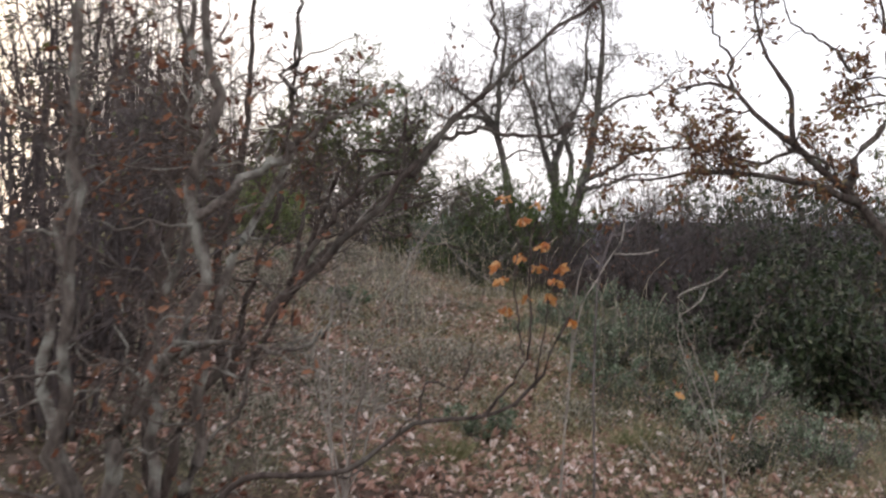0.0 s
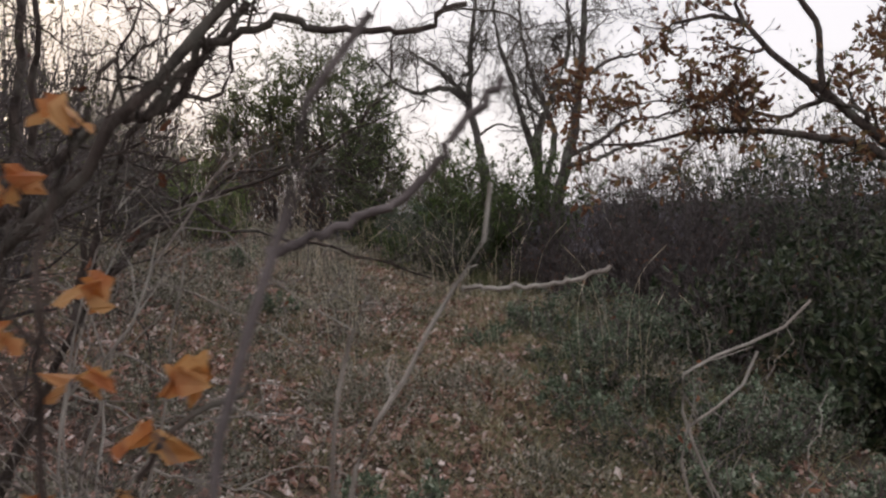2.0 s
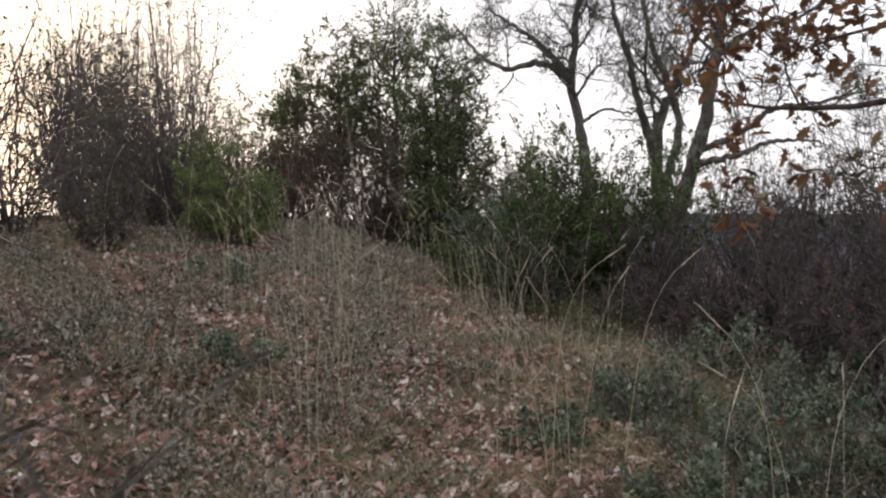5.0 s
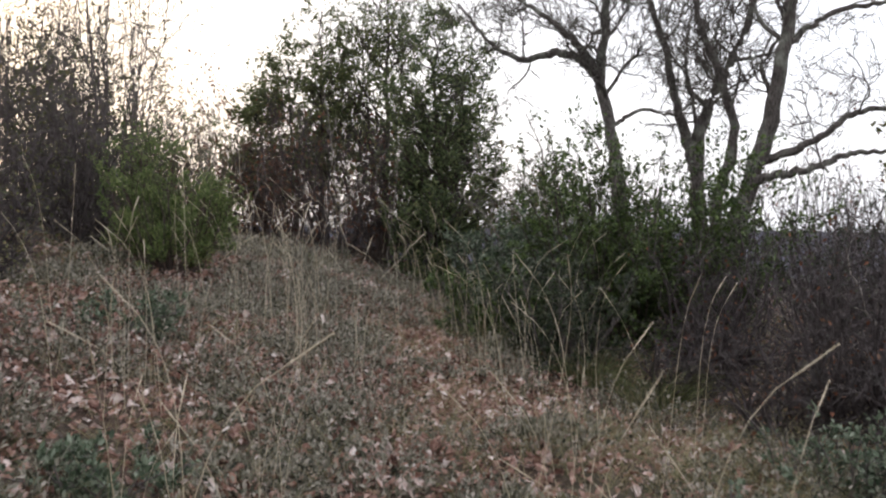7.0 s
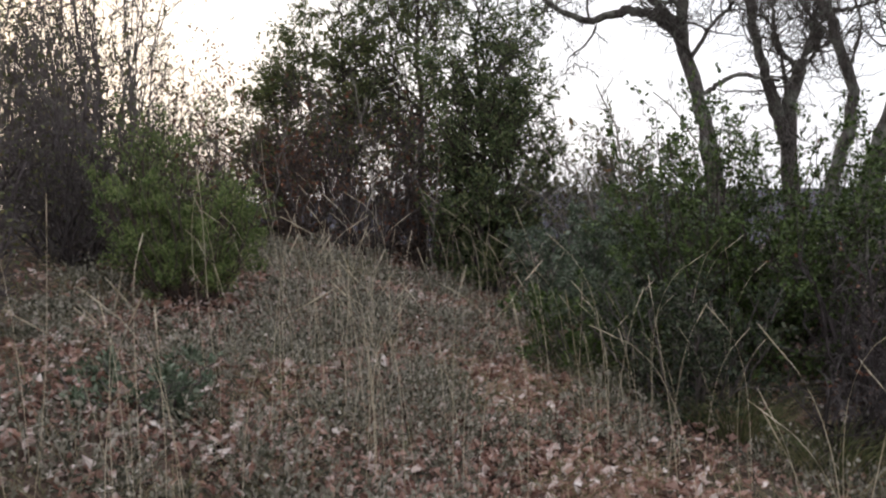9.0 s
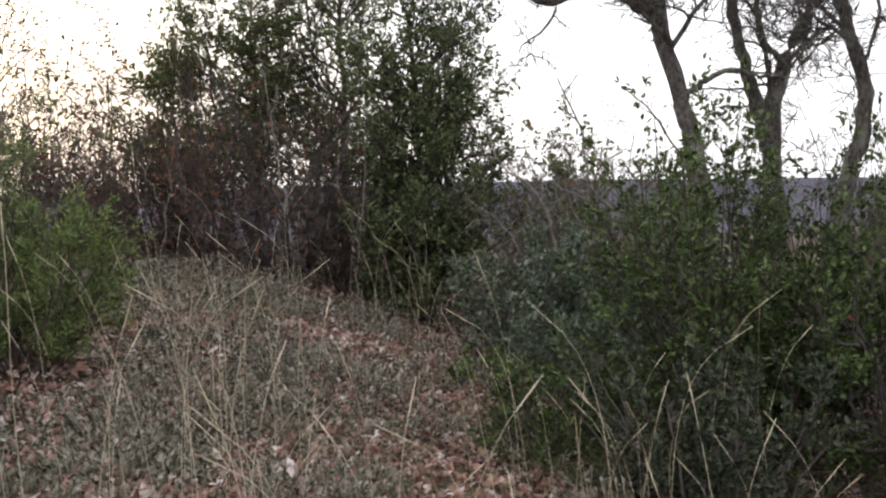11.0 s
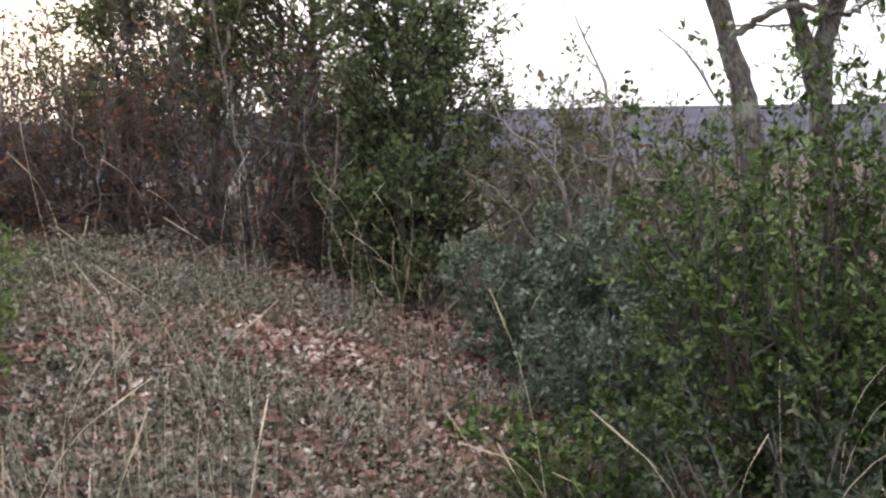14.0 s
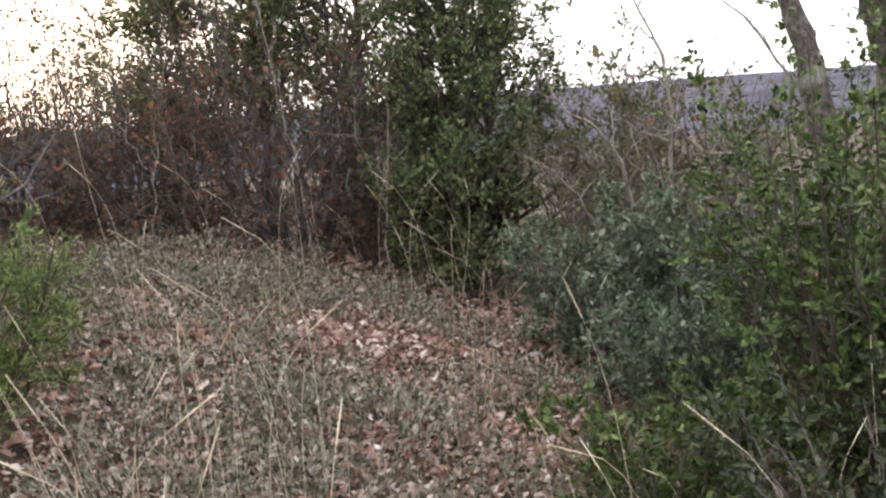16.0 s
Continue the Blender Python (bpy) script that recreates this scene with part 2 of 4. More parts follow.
def leaves(shape, pos, way, size, rng, flat=0.0, curl=0.25):
    """Leaves folded along the midrib, growing from pos along way; flat turns their faces to the sky."""
    m = len(pos)
    d = unit(way)
    up = unit(rng.normal(size=(m, 3)) * (1 - flat) + np.array([0, 0, 1.0]) * (0.4 + 2 * flat))
    s = unit(np.cross(d, up))
    nrm = np.cross(s, d)
    u, v = shape[:, 0], shape[:, 1]
    bend = rng.normal(size=(m, 1)) * curl
    fold = rng.uniform(0.1, 0.8, size=(m, 1)) * (0.3 + curl)
    halves = []
    for sgn in (1, -1):
        vv = sgn * v * rng.uniform(0.8, 1.2, size=(m, 1))
        w = bend * (u * (1 - u)) * 2 + fold * v + curl * 0.5 * rng.normal(size=(m, 1)) * u * u
        halves.append(pos[:, None] + size[:, None, None] * (d[:, None] * u[:, None] + s[:, None] * vv[..., None] + nrm[:, None] * w[..., None]))
    k = len(shape)
    # the two halves share the midrib's ends, so that a leaf is one island
    pts = np.concatenate([halves[0], halves[1][:, 1:-1]], 1)
    right = np.arange(k)
    left = np.concatenate([[0, k - 1], np.arange(2 * k - 3, k - 1, -1)])
    f = np.stack([right, left])
    return pts.reshape(-1, 3), (np.arange(m)[:, None, None] * (2 * k - 2) + f).reshape(-1, k)


def spline(points, n, rng, wobble):
    """A smooth wobbling line through a few points, evenly spaced along its length."""
    p = np.array(points, float)
    q = np.vstack([2 * p[0] - p[1], p, 2 * p[-1] - p[-2]])
    knots = np.concatenate([[0], np.cumsum(np.maximum(np.linalg.norm(np.diff(q, axis=0), axis=1), 1e-4) ** 0.5)])
    fine = []
    for i in range(len(p) - 1):
        t0, t1, t2, t3 = knots[i:i + 4]
        p0, p1, p2, p3 = q[i:i + 4]
        t = np.linspace(t1, t2, 13)[:, None]
        a1 = (t1 - t) / (t1 - t0) * p0 + (t - t0) / (t1 - t0) * p1
        a2 = (t2 - t) / (t2 - t1) * p1 + (t - t1) / (t2 - t1) * p2
        a3 = (t3 - t) / (t3 - t2) * p2 + (t - t2) / (t3 - t2) * p3
        b1 = (t2 - t) / (t2 - t0) * a1 + (t - t0) / (t2 - t0) * a2
        b2 = (t3 - t) / (t3 - t1) * a2 + (t - t1) / (t3 - t1) * a3
        fine.append(((t2 - t) / (t2 - t1) * b1 + (t - t1) / (t2 - t1) * b2)[0 if i == 0 else 1:])
    fine = np.concatenate(fine)
    gone = np.concatenate([[0], np.cumsum(np.linalg.norm(np.diff(fine, axis=0), axis=1))])
    out = np.stack([np.interp(np.linspace(0, gone[-1], n), gone, fine[:, k]) for k in range(3)], -1)
    out[1:] += np.cumsum(rng.normal(size=(n - 1, 3)), 0) * 0.25 * wobble + rng.normal(size=(n - 1, 3)) * wobble
    return out


def grow(lines, radii, count, length, rng, first=0.2, angle=55, gnarl=0.3, up=0.1, segs=5, taper=0.6, thick=0.6, shrink=0.5, least=0.0012, slim=0.03):
    """Side shoots on the given lines: count in all, set off at about angle degrees, wandering by gnarl."""
    m, n = lines.shape[:2]
    size = np.linalg.norm(lines[:, -1] - lines[:, 0], axis=1)
    pick = rng.choice(m, count, p=size / size.sum())
    f = first + (1 - first) * rng.random(count)
    x = f * (n - 1)
    i = np.minimum(x.astype(int), n - 2)
    g = (x - i)[:, None]
    start = lines[pick, i] * (1 - g) + lines[pick, i + 1] * g
    r0 = radii[pick, i]
    tan = unit(lines[pick, i + 1] - lines[pick, i])
    side = unit(np.cross(tan, rng.normal(size=(count, 3))))
    a = np.radians(angle * rng.uniform(0.6, 1.3, count))[:, None]
    d = np.cos(a) * tan + np.sin(a) * side
    full = length * rng.uniform(0.5, 1.25, count) * (1 - shrink * f)
    out = np.empty((count, segs + 1, 3))
    out[:, 0] = start
    for s in range(segs):
        d = unit(d + gnarl * rng.normal(size=(count, 3)) + np.array([0, 0, up]))
        out[:, s + 1] = out[:, s] + d * (full / segs)[:, None]
    rs = np.clip(np.minimum(r0 * thick, full * slim), least, None)
    rr = rs[:, None] * np.linspace(1, 1 - taper, segs + 1)
    return out, np.maximum(rr, least * 0.8)


def along(lines, count, rng, first=0.2):
    """Points on the lines, with the way the line runs there."""
    m, n = lines.shape[:2]
    pick = rng.integers(m, size=count)
    x = (first + (1 - first) * rng.random(count)) * (n - 1)
    i = np.minimum(x.astype(int), n - 2)
    g = (x - i)[:, None]
    return lines[pick, i] * (1 - g) + lines[pick, i + 1] * g, unit(lines[pick, i + 1] - lines[pick, i])


def above_ground(pts, gap=0.02):
    low = ground_z(pts[..., 0], pts[..., 1]) + gap
    out = pts.copy()
    out[..., 2] = np.maximum(out[..., 2], low)
    return out


def plant(name, base, guides, levels, label, category, seed, wood, twig_wood=None, crown=None, group="", wobble=0.015, leaf_levels=(-1,), keep=True, stem_points=16, stem_sides=8, strips=9):
    """A tree or shrub. guides: its stems, each (points, thick end, thin end), from base;
    levels: rounds of side shoots, thin flat ones from round strips on; crown: rounds of leaves (shape, count, size, material, part name, spread)."""
    rng = np.random.default_rng(seed)
    root = tagged(new(name), label, category, group)
    root.location = base
    stems = [spline(p, stem_points, rng, wobble) for p, _, _ in guides]
    lines = np.stack(stems)
    radii = np.stack([a + (b - a) * np.linspace(0, 1, stem_points) ** 0.8 for _, a, b in guides])
    radii *= 1 + 0.05 * rng.normal(size=radii.shape)
    radii = np.maximum(radii, 0.002)
    radii[:, 0] *= 1.35
    origin = np.array(base)
    ring, faces = tubes(lines - origin, radii, stem_sides)
    if stem_sides > 8:
        knobs = np.random.default_rng(seed + 9000)
        swell = np.repeat(radii.reshape(-1), stem_sides)[:, None]
        ring = ring + knobs.normal(size=ring.shape) * swell * 0.07
    thick = [(ring, faces)]
    fine, grown = [], [(lines, radii)]
    for depth, lv in enumerate(levels):
        lv = dict(lv)
        source = grown[-1] if not lv.pop("wide", False) else grown[0]
        ln, ra = grow(*source, rng=rng, **lv)
        ln = above_ground(ln) if keep else ln
        grown.append((ln, ra))
        block = blades(ln - origin, ra * 1.25, rng) if depth >= strips else tubes(ln - origin, ra, (5 if stem_sides > 5 else 3) if depth == 0 else 3)
        (thick if depth == 0 else fine).append(block)
    parts = [("trunk", thick, wood)]
    if fine:
        parts.append(("twigs", fine, twig_wood or wood))
    for shape, count, size, material, part, spread, flat, first in crown or []:
        pos, way = [], []
        share = count // len(leaf_levels)
        for k in leaf_levels:
            p, w = along(grown[k][0], share, rng, first)
            pos.append(p)
            way.append(w)
        pos, way = np.concatenate(pos), np.concatenate(way)
        way = way * 0.7 + spread * rng.normal(size=way.shape) + np.array([0, 0, 0.1])
        sz = size * rng.uniform(0.6, 1.3, len(pos))
        pos = above_ground(pos + 0.01 * rng.normal(size=pos.shape), 0.03)
        parts.append((part, [leaves(shape, pos - origin, way, sz, rng, flat)], material))
    for part, blocks, material in parts:
        ob = new(part, build_mesh(part, blocks, material, part in ("trunk", "twigs")))
        ob.parent = root
        if part != "trunk":
            tagged(ob, kind="stuff")
    return root


# ---- the ground: a slope that climbs ahead and to one side, then falls into a valley ----
RISE_AT = (-4000, -60, -12, 0, 1.1, 4.6, 6.6, 8.7, 11.5, 13, 14, 15, 18, 21, 26, 40, 100, 260, 4000)
RISE_TO = (-40, -4, -0.9, -0.02, 0.1, 0.32, 0.47, 0.64, 0.88, 0.9, 0.97, 1.07, 1.13, 1.2, 0.8, -2.5, -16, -34, -40)


def ground_z(x, y):
    z = np.interp(y, RISE_AT, RISE_TO)
    z = z - 0.12 * np.clip(x, -5, 9) + 0.18 * np.clip(-x - 1, 0, 1.7)
    near = np.exp(-((np.abs(x) / 40) ** 2)) * np.exp(-(((y - 8) / 60) ** 2))
    z = z + near * (0.035 * np.sin(1.9 * x + 0.7 * y) + 0.03 * np.sin(2.3 * y - 1.1 * x + 1) + 0.012 * np.sin(6.1 * x + 4.3 * y) + 0.012 * np.sin(5.2 * y - 3.9 * x))
    return z


def make_ground():
    far = np.geomspace(0.5, 4000, 34)
    xs = np.concatenate([-6 - far[::-1], np.arange(-6, 6.01, 0.14), 6 + far])
    ys = np.concatenate([-1 - far[::-1], np.arange(-1, 22.01, 0.14), 22 + far])
    gx, gy = np.meshgrid(xs, ys)
    pts = np.stack([gx, gy, ground_z(gx, gy)], -1).reshape(-1, 3)
    w, h = len(xs), len(ys)
    i, j = np.meshgrid(np.arange(h - 1), np.arange(w - 1), indexing="ij")
    f = np.stack([i * w + j, i * w + j + 1, (i + 1) * w + j + 1, (i + 1) * w + j], -1).reshape(-1, 4)
    return tagged(new("ground", build_mesh("ground", [(pts, f)], SOIL)), "brown forest soil on a gentle slope", "ground", kind="structure")


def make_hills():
    """A wooded ridge far off across the valley, its haze painted into the material."""
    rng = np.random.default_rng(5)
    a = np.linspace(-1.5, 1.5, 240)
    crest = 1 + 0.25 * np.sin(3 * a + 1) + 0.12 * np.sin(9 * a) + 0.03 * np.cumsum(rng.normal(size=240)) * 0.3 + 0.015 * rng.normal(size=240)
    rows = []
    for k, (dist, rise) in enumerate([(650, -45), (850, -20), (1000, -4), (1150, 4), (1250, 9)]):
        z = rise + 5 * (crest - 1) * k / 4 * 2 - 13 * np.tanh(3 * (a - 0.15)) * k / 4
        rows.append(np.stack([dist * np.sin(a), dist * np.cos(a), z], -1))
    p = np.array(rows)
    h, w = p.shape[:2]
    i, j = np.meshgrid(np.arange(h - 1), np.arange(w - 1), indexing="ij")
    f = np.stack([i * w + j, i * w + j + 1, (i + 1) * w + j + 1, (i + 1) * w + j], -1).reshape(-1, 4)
    return tagged(new("backdrop", build_mesh("backdrop", [(p.reshape(-1, 3), f)], HILLS)), "distant wooded hills, blue-grey haze painted into their colour", "hills", kind="structure")


make_ground()
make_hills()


def root_at(x, y, sink=0.04):
    return (x, y, float(ground_z(x, y)) - sink)


# ---- bare oaks beyond the bush ----
OAK_LEVELS = [
    dict(count=34, length=1.3, first=0.35, angle=60, gnarl=0.26, up=0.12, segs=9, thick=0.38),
    dict(count=260, length=0.7, first=0.15, angle=55, gnarl=0.36, up=0.1, segs=6),
    dict(count=1300, length=0.36, first=0.1, angle=55, gnarl=0.4, up=0.08, segs=5, least=0.0032),
    dict(count=4200, length=0.17, first=0.1, angle=50, gnarl=0.36, up=0.05, segs=3, least=0.0024),
]


def bare_oak(base, guides, seed, label):
    return plant("oak_tree", base, guides, OAK_LEVELS, label, "tree", seed, OAK_BARK, group="bare oaks", strips=2, stem_points=44, stem_sides=12, wobble=0.009)


b = root_at(1.12, 16.35)
bare_oak(b, [
    ([b, (1.0, 16.5, 2.5), (0.95, 16.75, 3.05), (0.86, 16.95, 3.55), (0.92, 17.1, 3.95), (0.98, 17.2, 4.5), (1.1, 17.3, 5.5), (1.0, 17.4, 6.3), (1.1, 17.4, 7.0)], 0.102, 0.006),
    ([(0.87, 16.93, 3.5), (0.6, 17.0, 3.95), (0.2, 17.1, 4.3), (-0.2, 17.2, 4.6)], 0.055, 0.014),
    ([(0.87, 16.97, 3.6), (0.5, 17.1, 3.82), (0.05, 17.2, 3.8), (-0.3, 17.2, 4.0), (-0.6, 17.2, 4.4)], 0.055, 0.012),
    ([(0.95, 16.73, 3.0), (1.25, 16.65, 3.15), (1.6, 16.6, 3.1), (1.9, 16.6, 3.4)], 0.025, 0.006),
], 11, "bare grey-barked oak with crooked spreading boughs")
b = root_at(2.12, 18.1)
bare_oak(b, [
    ([b, (2.08, 18.1, 2.0), (2.05, 18.1, 2.7), (2.15, 18.15, 3.3), (2.4, 18.2, 3.8), (2.7, 18.2, 4.5), (2.75, 18.2, 5.4), (2.95, 18.3, 6.3)], 0.125, 0.006),
    ([(2.03, 18.1, 2.65), (1.85, 18.1, 3.3), (1.68, 18.1, 4.1), (1.5, 18.1, 4.7), (1.45, 18.1, 5.4), (1.6, 18.1, 6.2)], 0.07, 0.006),
    ([(2.15, 18.1, 3.35), (1.95, 18.0, 3.6), (1.95, 18.0, 4.2), (2.1, 18.0, 4.8)], 0.03, 0.008),
    ([(2.45, 18.2, 3.9), (2.9, 18.2, 4.0), (3.3, 18.2, 4.3)], 0.025, 0.008),
], 12, "bare forked oak with grey lichen-spotted bark")
b = root_at(1.85, 16.3)
bare_oak(b, [
    ([b, (2.14, 16.2, 2.3), (2.32, 16.1, 2.85), (2.42, 16.0, 3.5), (2.52, 16.0, 4.1), (2.6, 16.0, 5.3), (2.5, 16.1, 6.2), (2.65, 16.1, 7.0)], 0.125, 0.006),
    ([b, (1.92, 16.4, 2.1), (2.1, 16.4, 2.9), (1.98, 16.4, 3.4), (1.8, 16.5, 4.0), (1.7, 16.5, 4.8), (1.85, 16.5, 5.8)], 0.085, 0.006),
    ([(2.25, 16.1, 2.55), (2.75, 16.0, 2.75), (3.1, 16.0, 3.0), (3.6, 16.0, 3.05), (4.2, 16.0, 3.2)], 0.045, 0.01),
    ([(2.2, 16.1, 2.4), (2.7, 15.9, 2.5), (3.1, 15.9, 2.62), (3.6, 15.9, 2.6)], 0.05, 0.012),
    ([(2.45, 16.0, 3.6), (2.9, 16.0, 3.9), (3.4, 16.0, 4.0), (3.9, 16.0, 4.4)], 0.035, 0.008),
], 13, "bare leaning oak with low side boughs")

# ---- oak with withered leaves beside the path ----
b = root_at(4.3, 9.0)
plant("oak_tree", b, [
    ([b, (4.05, 8.9, 1.0), (3.75, 8.9, 1.55), (3.5, 8.9, 1.88), (3.2, 8.9, 2.18), (2.92, 8.9, 2.41), (2.7, 8.9, 2.57), (2.47, 8.9, 2.8), (2.31, 8.9, 3.0), (1.83, 8.9, 3.0)], 0.085, 0.012),
    ([(3.45, 8.9, 1.92), (3.1, 8.85, 2.05), (2.61, 8.8, 2.18), (2.05, 8.8, 2.22), (1.5, 8.8, 2.16), (1.1, 8.8, 2.22)], 0.04, 0.006),
    ([(2.92, 8.9, 2.41), (2.9, 8.9, 2.6), (2.88, 8.9, 2.9), (2.73, 8.9, 3.16), (2.58, 8.9, 3.53), (2.6, 8.9, 4.0)], 0.032, 0.008),
    ([(3.38, 8.9, 2.05), (3.49, 8.9, 2.37), (3.75, 8.9, 2.6), (3.8, 8.9, 3.2), (3.7, 8.9, 3.9)], 0.04, 0.01),
    ([(2.35, 8.9, 2.95), (2.3, 8.9, 3.25), (2.15, 8.9, 3.6), (2.1, 8.9, 4.0)], 0.018, 0.006),
    ([(2.92, 8.9, 2.41), (2.55, 8.85, 2.27), (2.2, 8.8, 2.4), (1.7, 8.8, 2.42), (1.4, 8.8, 2.38)], 0.02, 0.005),
    ([(3.45, 8.9, 3.1), (3.2, 8.9, 3.4), (2.95, 8.9, 3.5), (2.8, 8.95, 3.9)], 0.018, 0.006),
], [
    dict(count=42, length=0.9, first=0.2, angle=55, gnarl=0.28, up=0.08, segs=7, thick=0.5),
    dict(count=260, length=0.5, first=0.15, angle=55, gnarl=0.33, up=0.05, segs=6, least=0.003),
    dict(count=1100, length=0.22, first=0.15, angle=50, gnarl=0.35, up=0.0, segs=4, least=0.002),
], "crooked oak holding clusters of withered brown leaves", "tree", 21, DARK_BARK, DARK_BARK,
    crown=[(LOBED, 2600, 0.066, BROWNOAK, "leaves", 0.9, 0.0, 0.5)], leaf_levels=(-1,))

# ---- tangled bare trees beside the start of the path ----
b = root_at(-1.62, 3.75)
plant("hawthorn_tree", b, [
    ([b, (-1.61, 3.62, 0.92), (-1.49, 3.6, 1.23), (-1.33, 3.6, 1.42), (-1.25, 3.6, 1.64), (-1.28, 3.6, 1.82), (-1.21, 3.6, 2.1), (-1.2, 3.6, 2.34), (-1.22, 3.6, 2.9)], 0.036, 0.012),
    ([b, (-1.4, 3.8, 0.86), (-1.34, 3.8, 1.31), (-1.3, 3.8, 1.47), (-1.15, 3.8, 1.8), (-0.91, 3.8, 2.09), (-0.63, 3.8, 2.24)], 0.03, 0.006),
    ([(-1.29, 3.6, 1.82), (-1.13, 3.6, 1.93), (-0.96, 3.6, 2.05), (-0.97, 3.6, 2.2), (-0.95, 3.6, 2.6)], 0.018, 0.007),
    ([b, (-1.6, 4.0, 0.79), (-1.56, 4.0, 1.46), (-1.42, 4.0, 2.0), (-1.42, 4.0, 2.42), (-1.4, 4.0, 2.9)], 0.03, 0.01),
    ([b, (-1.75, 3.6, 1.0), (-1.66, 3.5, 1.6), (-1.6, 3.5, 2.2), (-1.62, 3.5, 2.9)], 0.028, 0.01),
    ([b, (-1.9, 3.9, 1.1), (-1.85, 4.0, 1.9), (-1.75, 4.0, 2.9)], 0.03, 0.01),
    ([(-1.38, 3.6, 1.36), (-1.2, 3.5, 1.44), (-1.0, 3.5, 1.4), (-0.8, 3.5, 1.5)], 0.012, 0.004),
], [
    dict(count=130, length=0.6, first=0.15, angle=65, gnarl=0.4, up=0.05, segs=8, thick=0.5, slim=0.013),
    dict(count=620, length=0.3, first=0.08, angle=65, gnarl=0.42, up=0.03, segs=5, least=0.0018),
    dict(count=1700, length=0.13, first=0.08, angle=65, gnarl=0.35, up=0.02, segs=3, least=0.0014),
], "tangled bare hawthorn with pale lichened stems and brown leaves", "tree", 31, LICHEN_BARK, RED_TWIG, strips=2, wobble=0.013, stem_points=26,
    crown=[(RAGGED, 900, 0.035, RUSSET, "leaves", 0.9, 0.0, 0.3)])
b = root_at(-1.68, 4.35)
plant("hawthorn_tree", b, [
    ([b, (-1.5, 4.3, 1.06), (-1.29, 4.3, 1.31), (-0.98, 4.35, 1.6), (-0.68, 4.35, 1.88), (-0.46, 4.4, 2.13), (-0.28, 4.45, 2.3), (-0.06, 4.45, 2.5), (0.24, 4.45, 2.7)], 0.025, 0.007),
    ([(-1.2, 4.35, 1.42), (-0.72, 4.6, 2.0), (-0.58, 4.6, 2.01), (-0.51, 4.6, 2.11), (-0.44, 4.6, 2.19), (-0.38, 4.6, 2.26)], 0.016, 0.009),
    ([(-0.6, 4.4, 1.98), (-0.46, 4.45, 2.12), (-0.28, 4.45, 2.17), (-0.17, 4.45, 2.15), (-0.05, 4.45, 2.15), (0.12, 4.45, 2.18)], 0.012, 0.006),
    ([b, (-1.75, 4.5, 1.2), (-1.6, 4.6, 2.0), (-1.55, 4.6, 2.9)], 0.03, 0.01),
    ([(-0.28, 4.45, 2.3), (-0.2, 4.5, 2.5), (-0.22, 4.5, 2.75), (-0.1, 4.5, 3.0)], 0.01, 0.005),
], [
    dict(count=70, length=0.5, first=0.3, angle=60, gnarl=0.38, up=0.12, segs=7, thick=0.45, slim=0.012),
    dict(count=420, length=0.25, first=0.1, angle=60, gnarl=0.4, up=0.06, segs=5),
    dict(count=1700, length=0.11, first=0.1, angle=60, gnarl=0.35, up=0.03, segs=3, least=0.0014),
], "bare hawthorn with a long dark bough arching upwards", "tree", 34, DARK_BARK, strips=2, wobble=0.01, stem_points=26,
    crown=[(RAGGED, 60, 0.035, RUSSET, "leaves", 0.9, 0.0, 0.3)])
b = root_at(-1.75, 6.0)
plant("hawthorn_tree", b, [
    ([b, (-1.2, 5.75, 1.55), (-0.85, 5.65, 1.82), (-0.62, 5.6, 1.89), (-0.36, 5.55, 1.97), (-0.2, 5.5, 2.06), (-0.06, 5.5, 2.1), (0.03, 5.5, 2.12)], 0.022, 0.001),
    ([(-0.2, 5.5, 2.06), (-0.15, 5.5, 2.13), (-0.1, 5.5, 2.2), (-0.08, 5.5, 2.35)], 0.005, 0.001),
    ([(-1.2, 5.75, 1.55), (-0.9, 5.8, 1.84), (-0.59, 5.8, 1.93), (-0.41, 5.8, 1.93), (-0.28, 5.8, 1.9), (-0.2, 5.8, 1.87)], 0.014, 0.003),
    ([(-1.25, 5.7, 1.5), (-0.93, 5.6, 2.16), (-0.78, 5.6, 2.2), (-0.71, 5.6, 2.18), (-0.64, 5.6, 2.28), (-0.61, 5.6, 2.5)], 0.018, 0.005),
    ([(-1.3, 5.8, 1.45), (-1.16, 5.8, 1.95), (-0.9, 5.8, 1.88), (-0.73, 5.8, 1.76), (-0.57, 5.8, 1.72), (-0.33, 5.8, 1.65), (-0.0, 5.8, 1.53)], 0.014, 0.003),
    ([b, (-1.8, 6.2, 1.6), (-1.6, 6.2, 2.4), (-1.5, 6.2, 3.3)], 0.035, 0.012),
    ([b, (-1.5, 5.6, 1.4), (-1.25, 5.5, 2.1), (-1.15, 5.4, 2.8)], 0.025, 0.008),
], [
    dict(count=75, length=0.42, first=0.2, angle=60, gnarl=0.36, up=0.04, segs=7, thick=0.45, slim=0.012),
    dict(count=460, length=0.24, first=0.12, angle=60, gnarl=0.38, up=0.03, segs=5),
    dict(count=1700, length=0.11, first=0.1, angle=60, gnarl=0.33, up=0.02, segs=3, least=0.0014),
], "bare hawthorn with knotted twiggy boughs near the path", "tree", 32, DARK_BARK, OAK_BARK, strips=2, wobble=0.008, stem_points=26)
b = root_at(-0.95, 4.75)
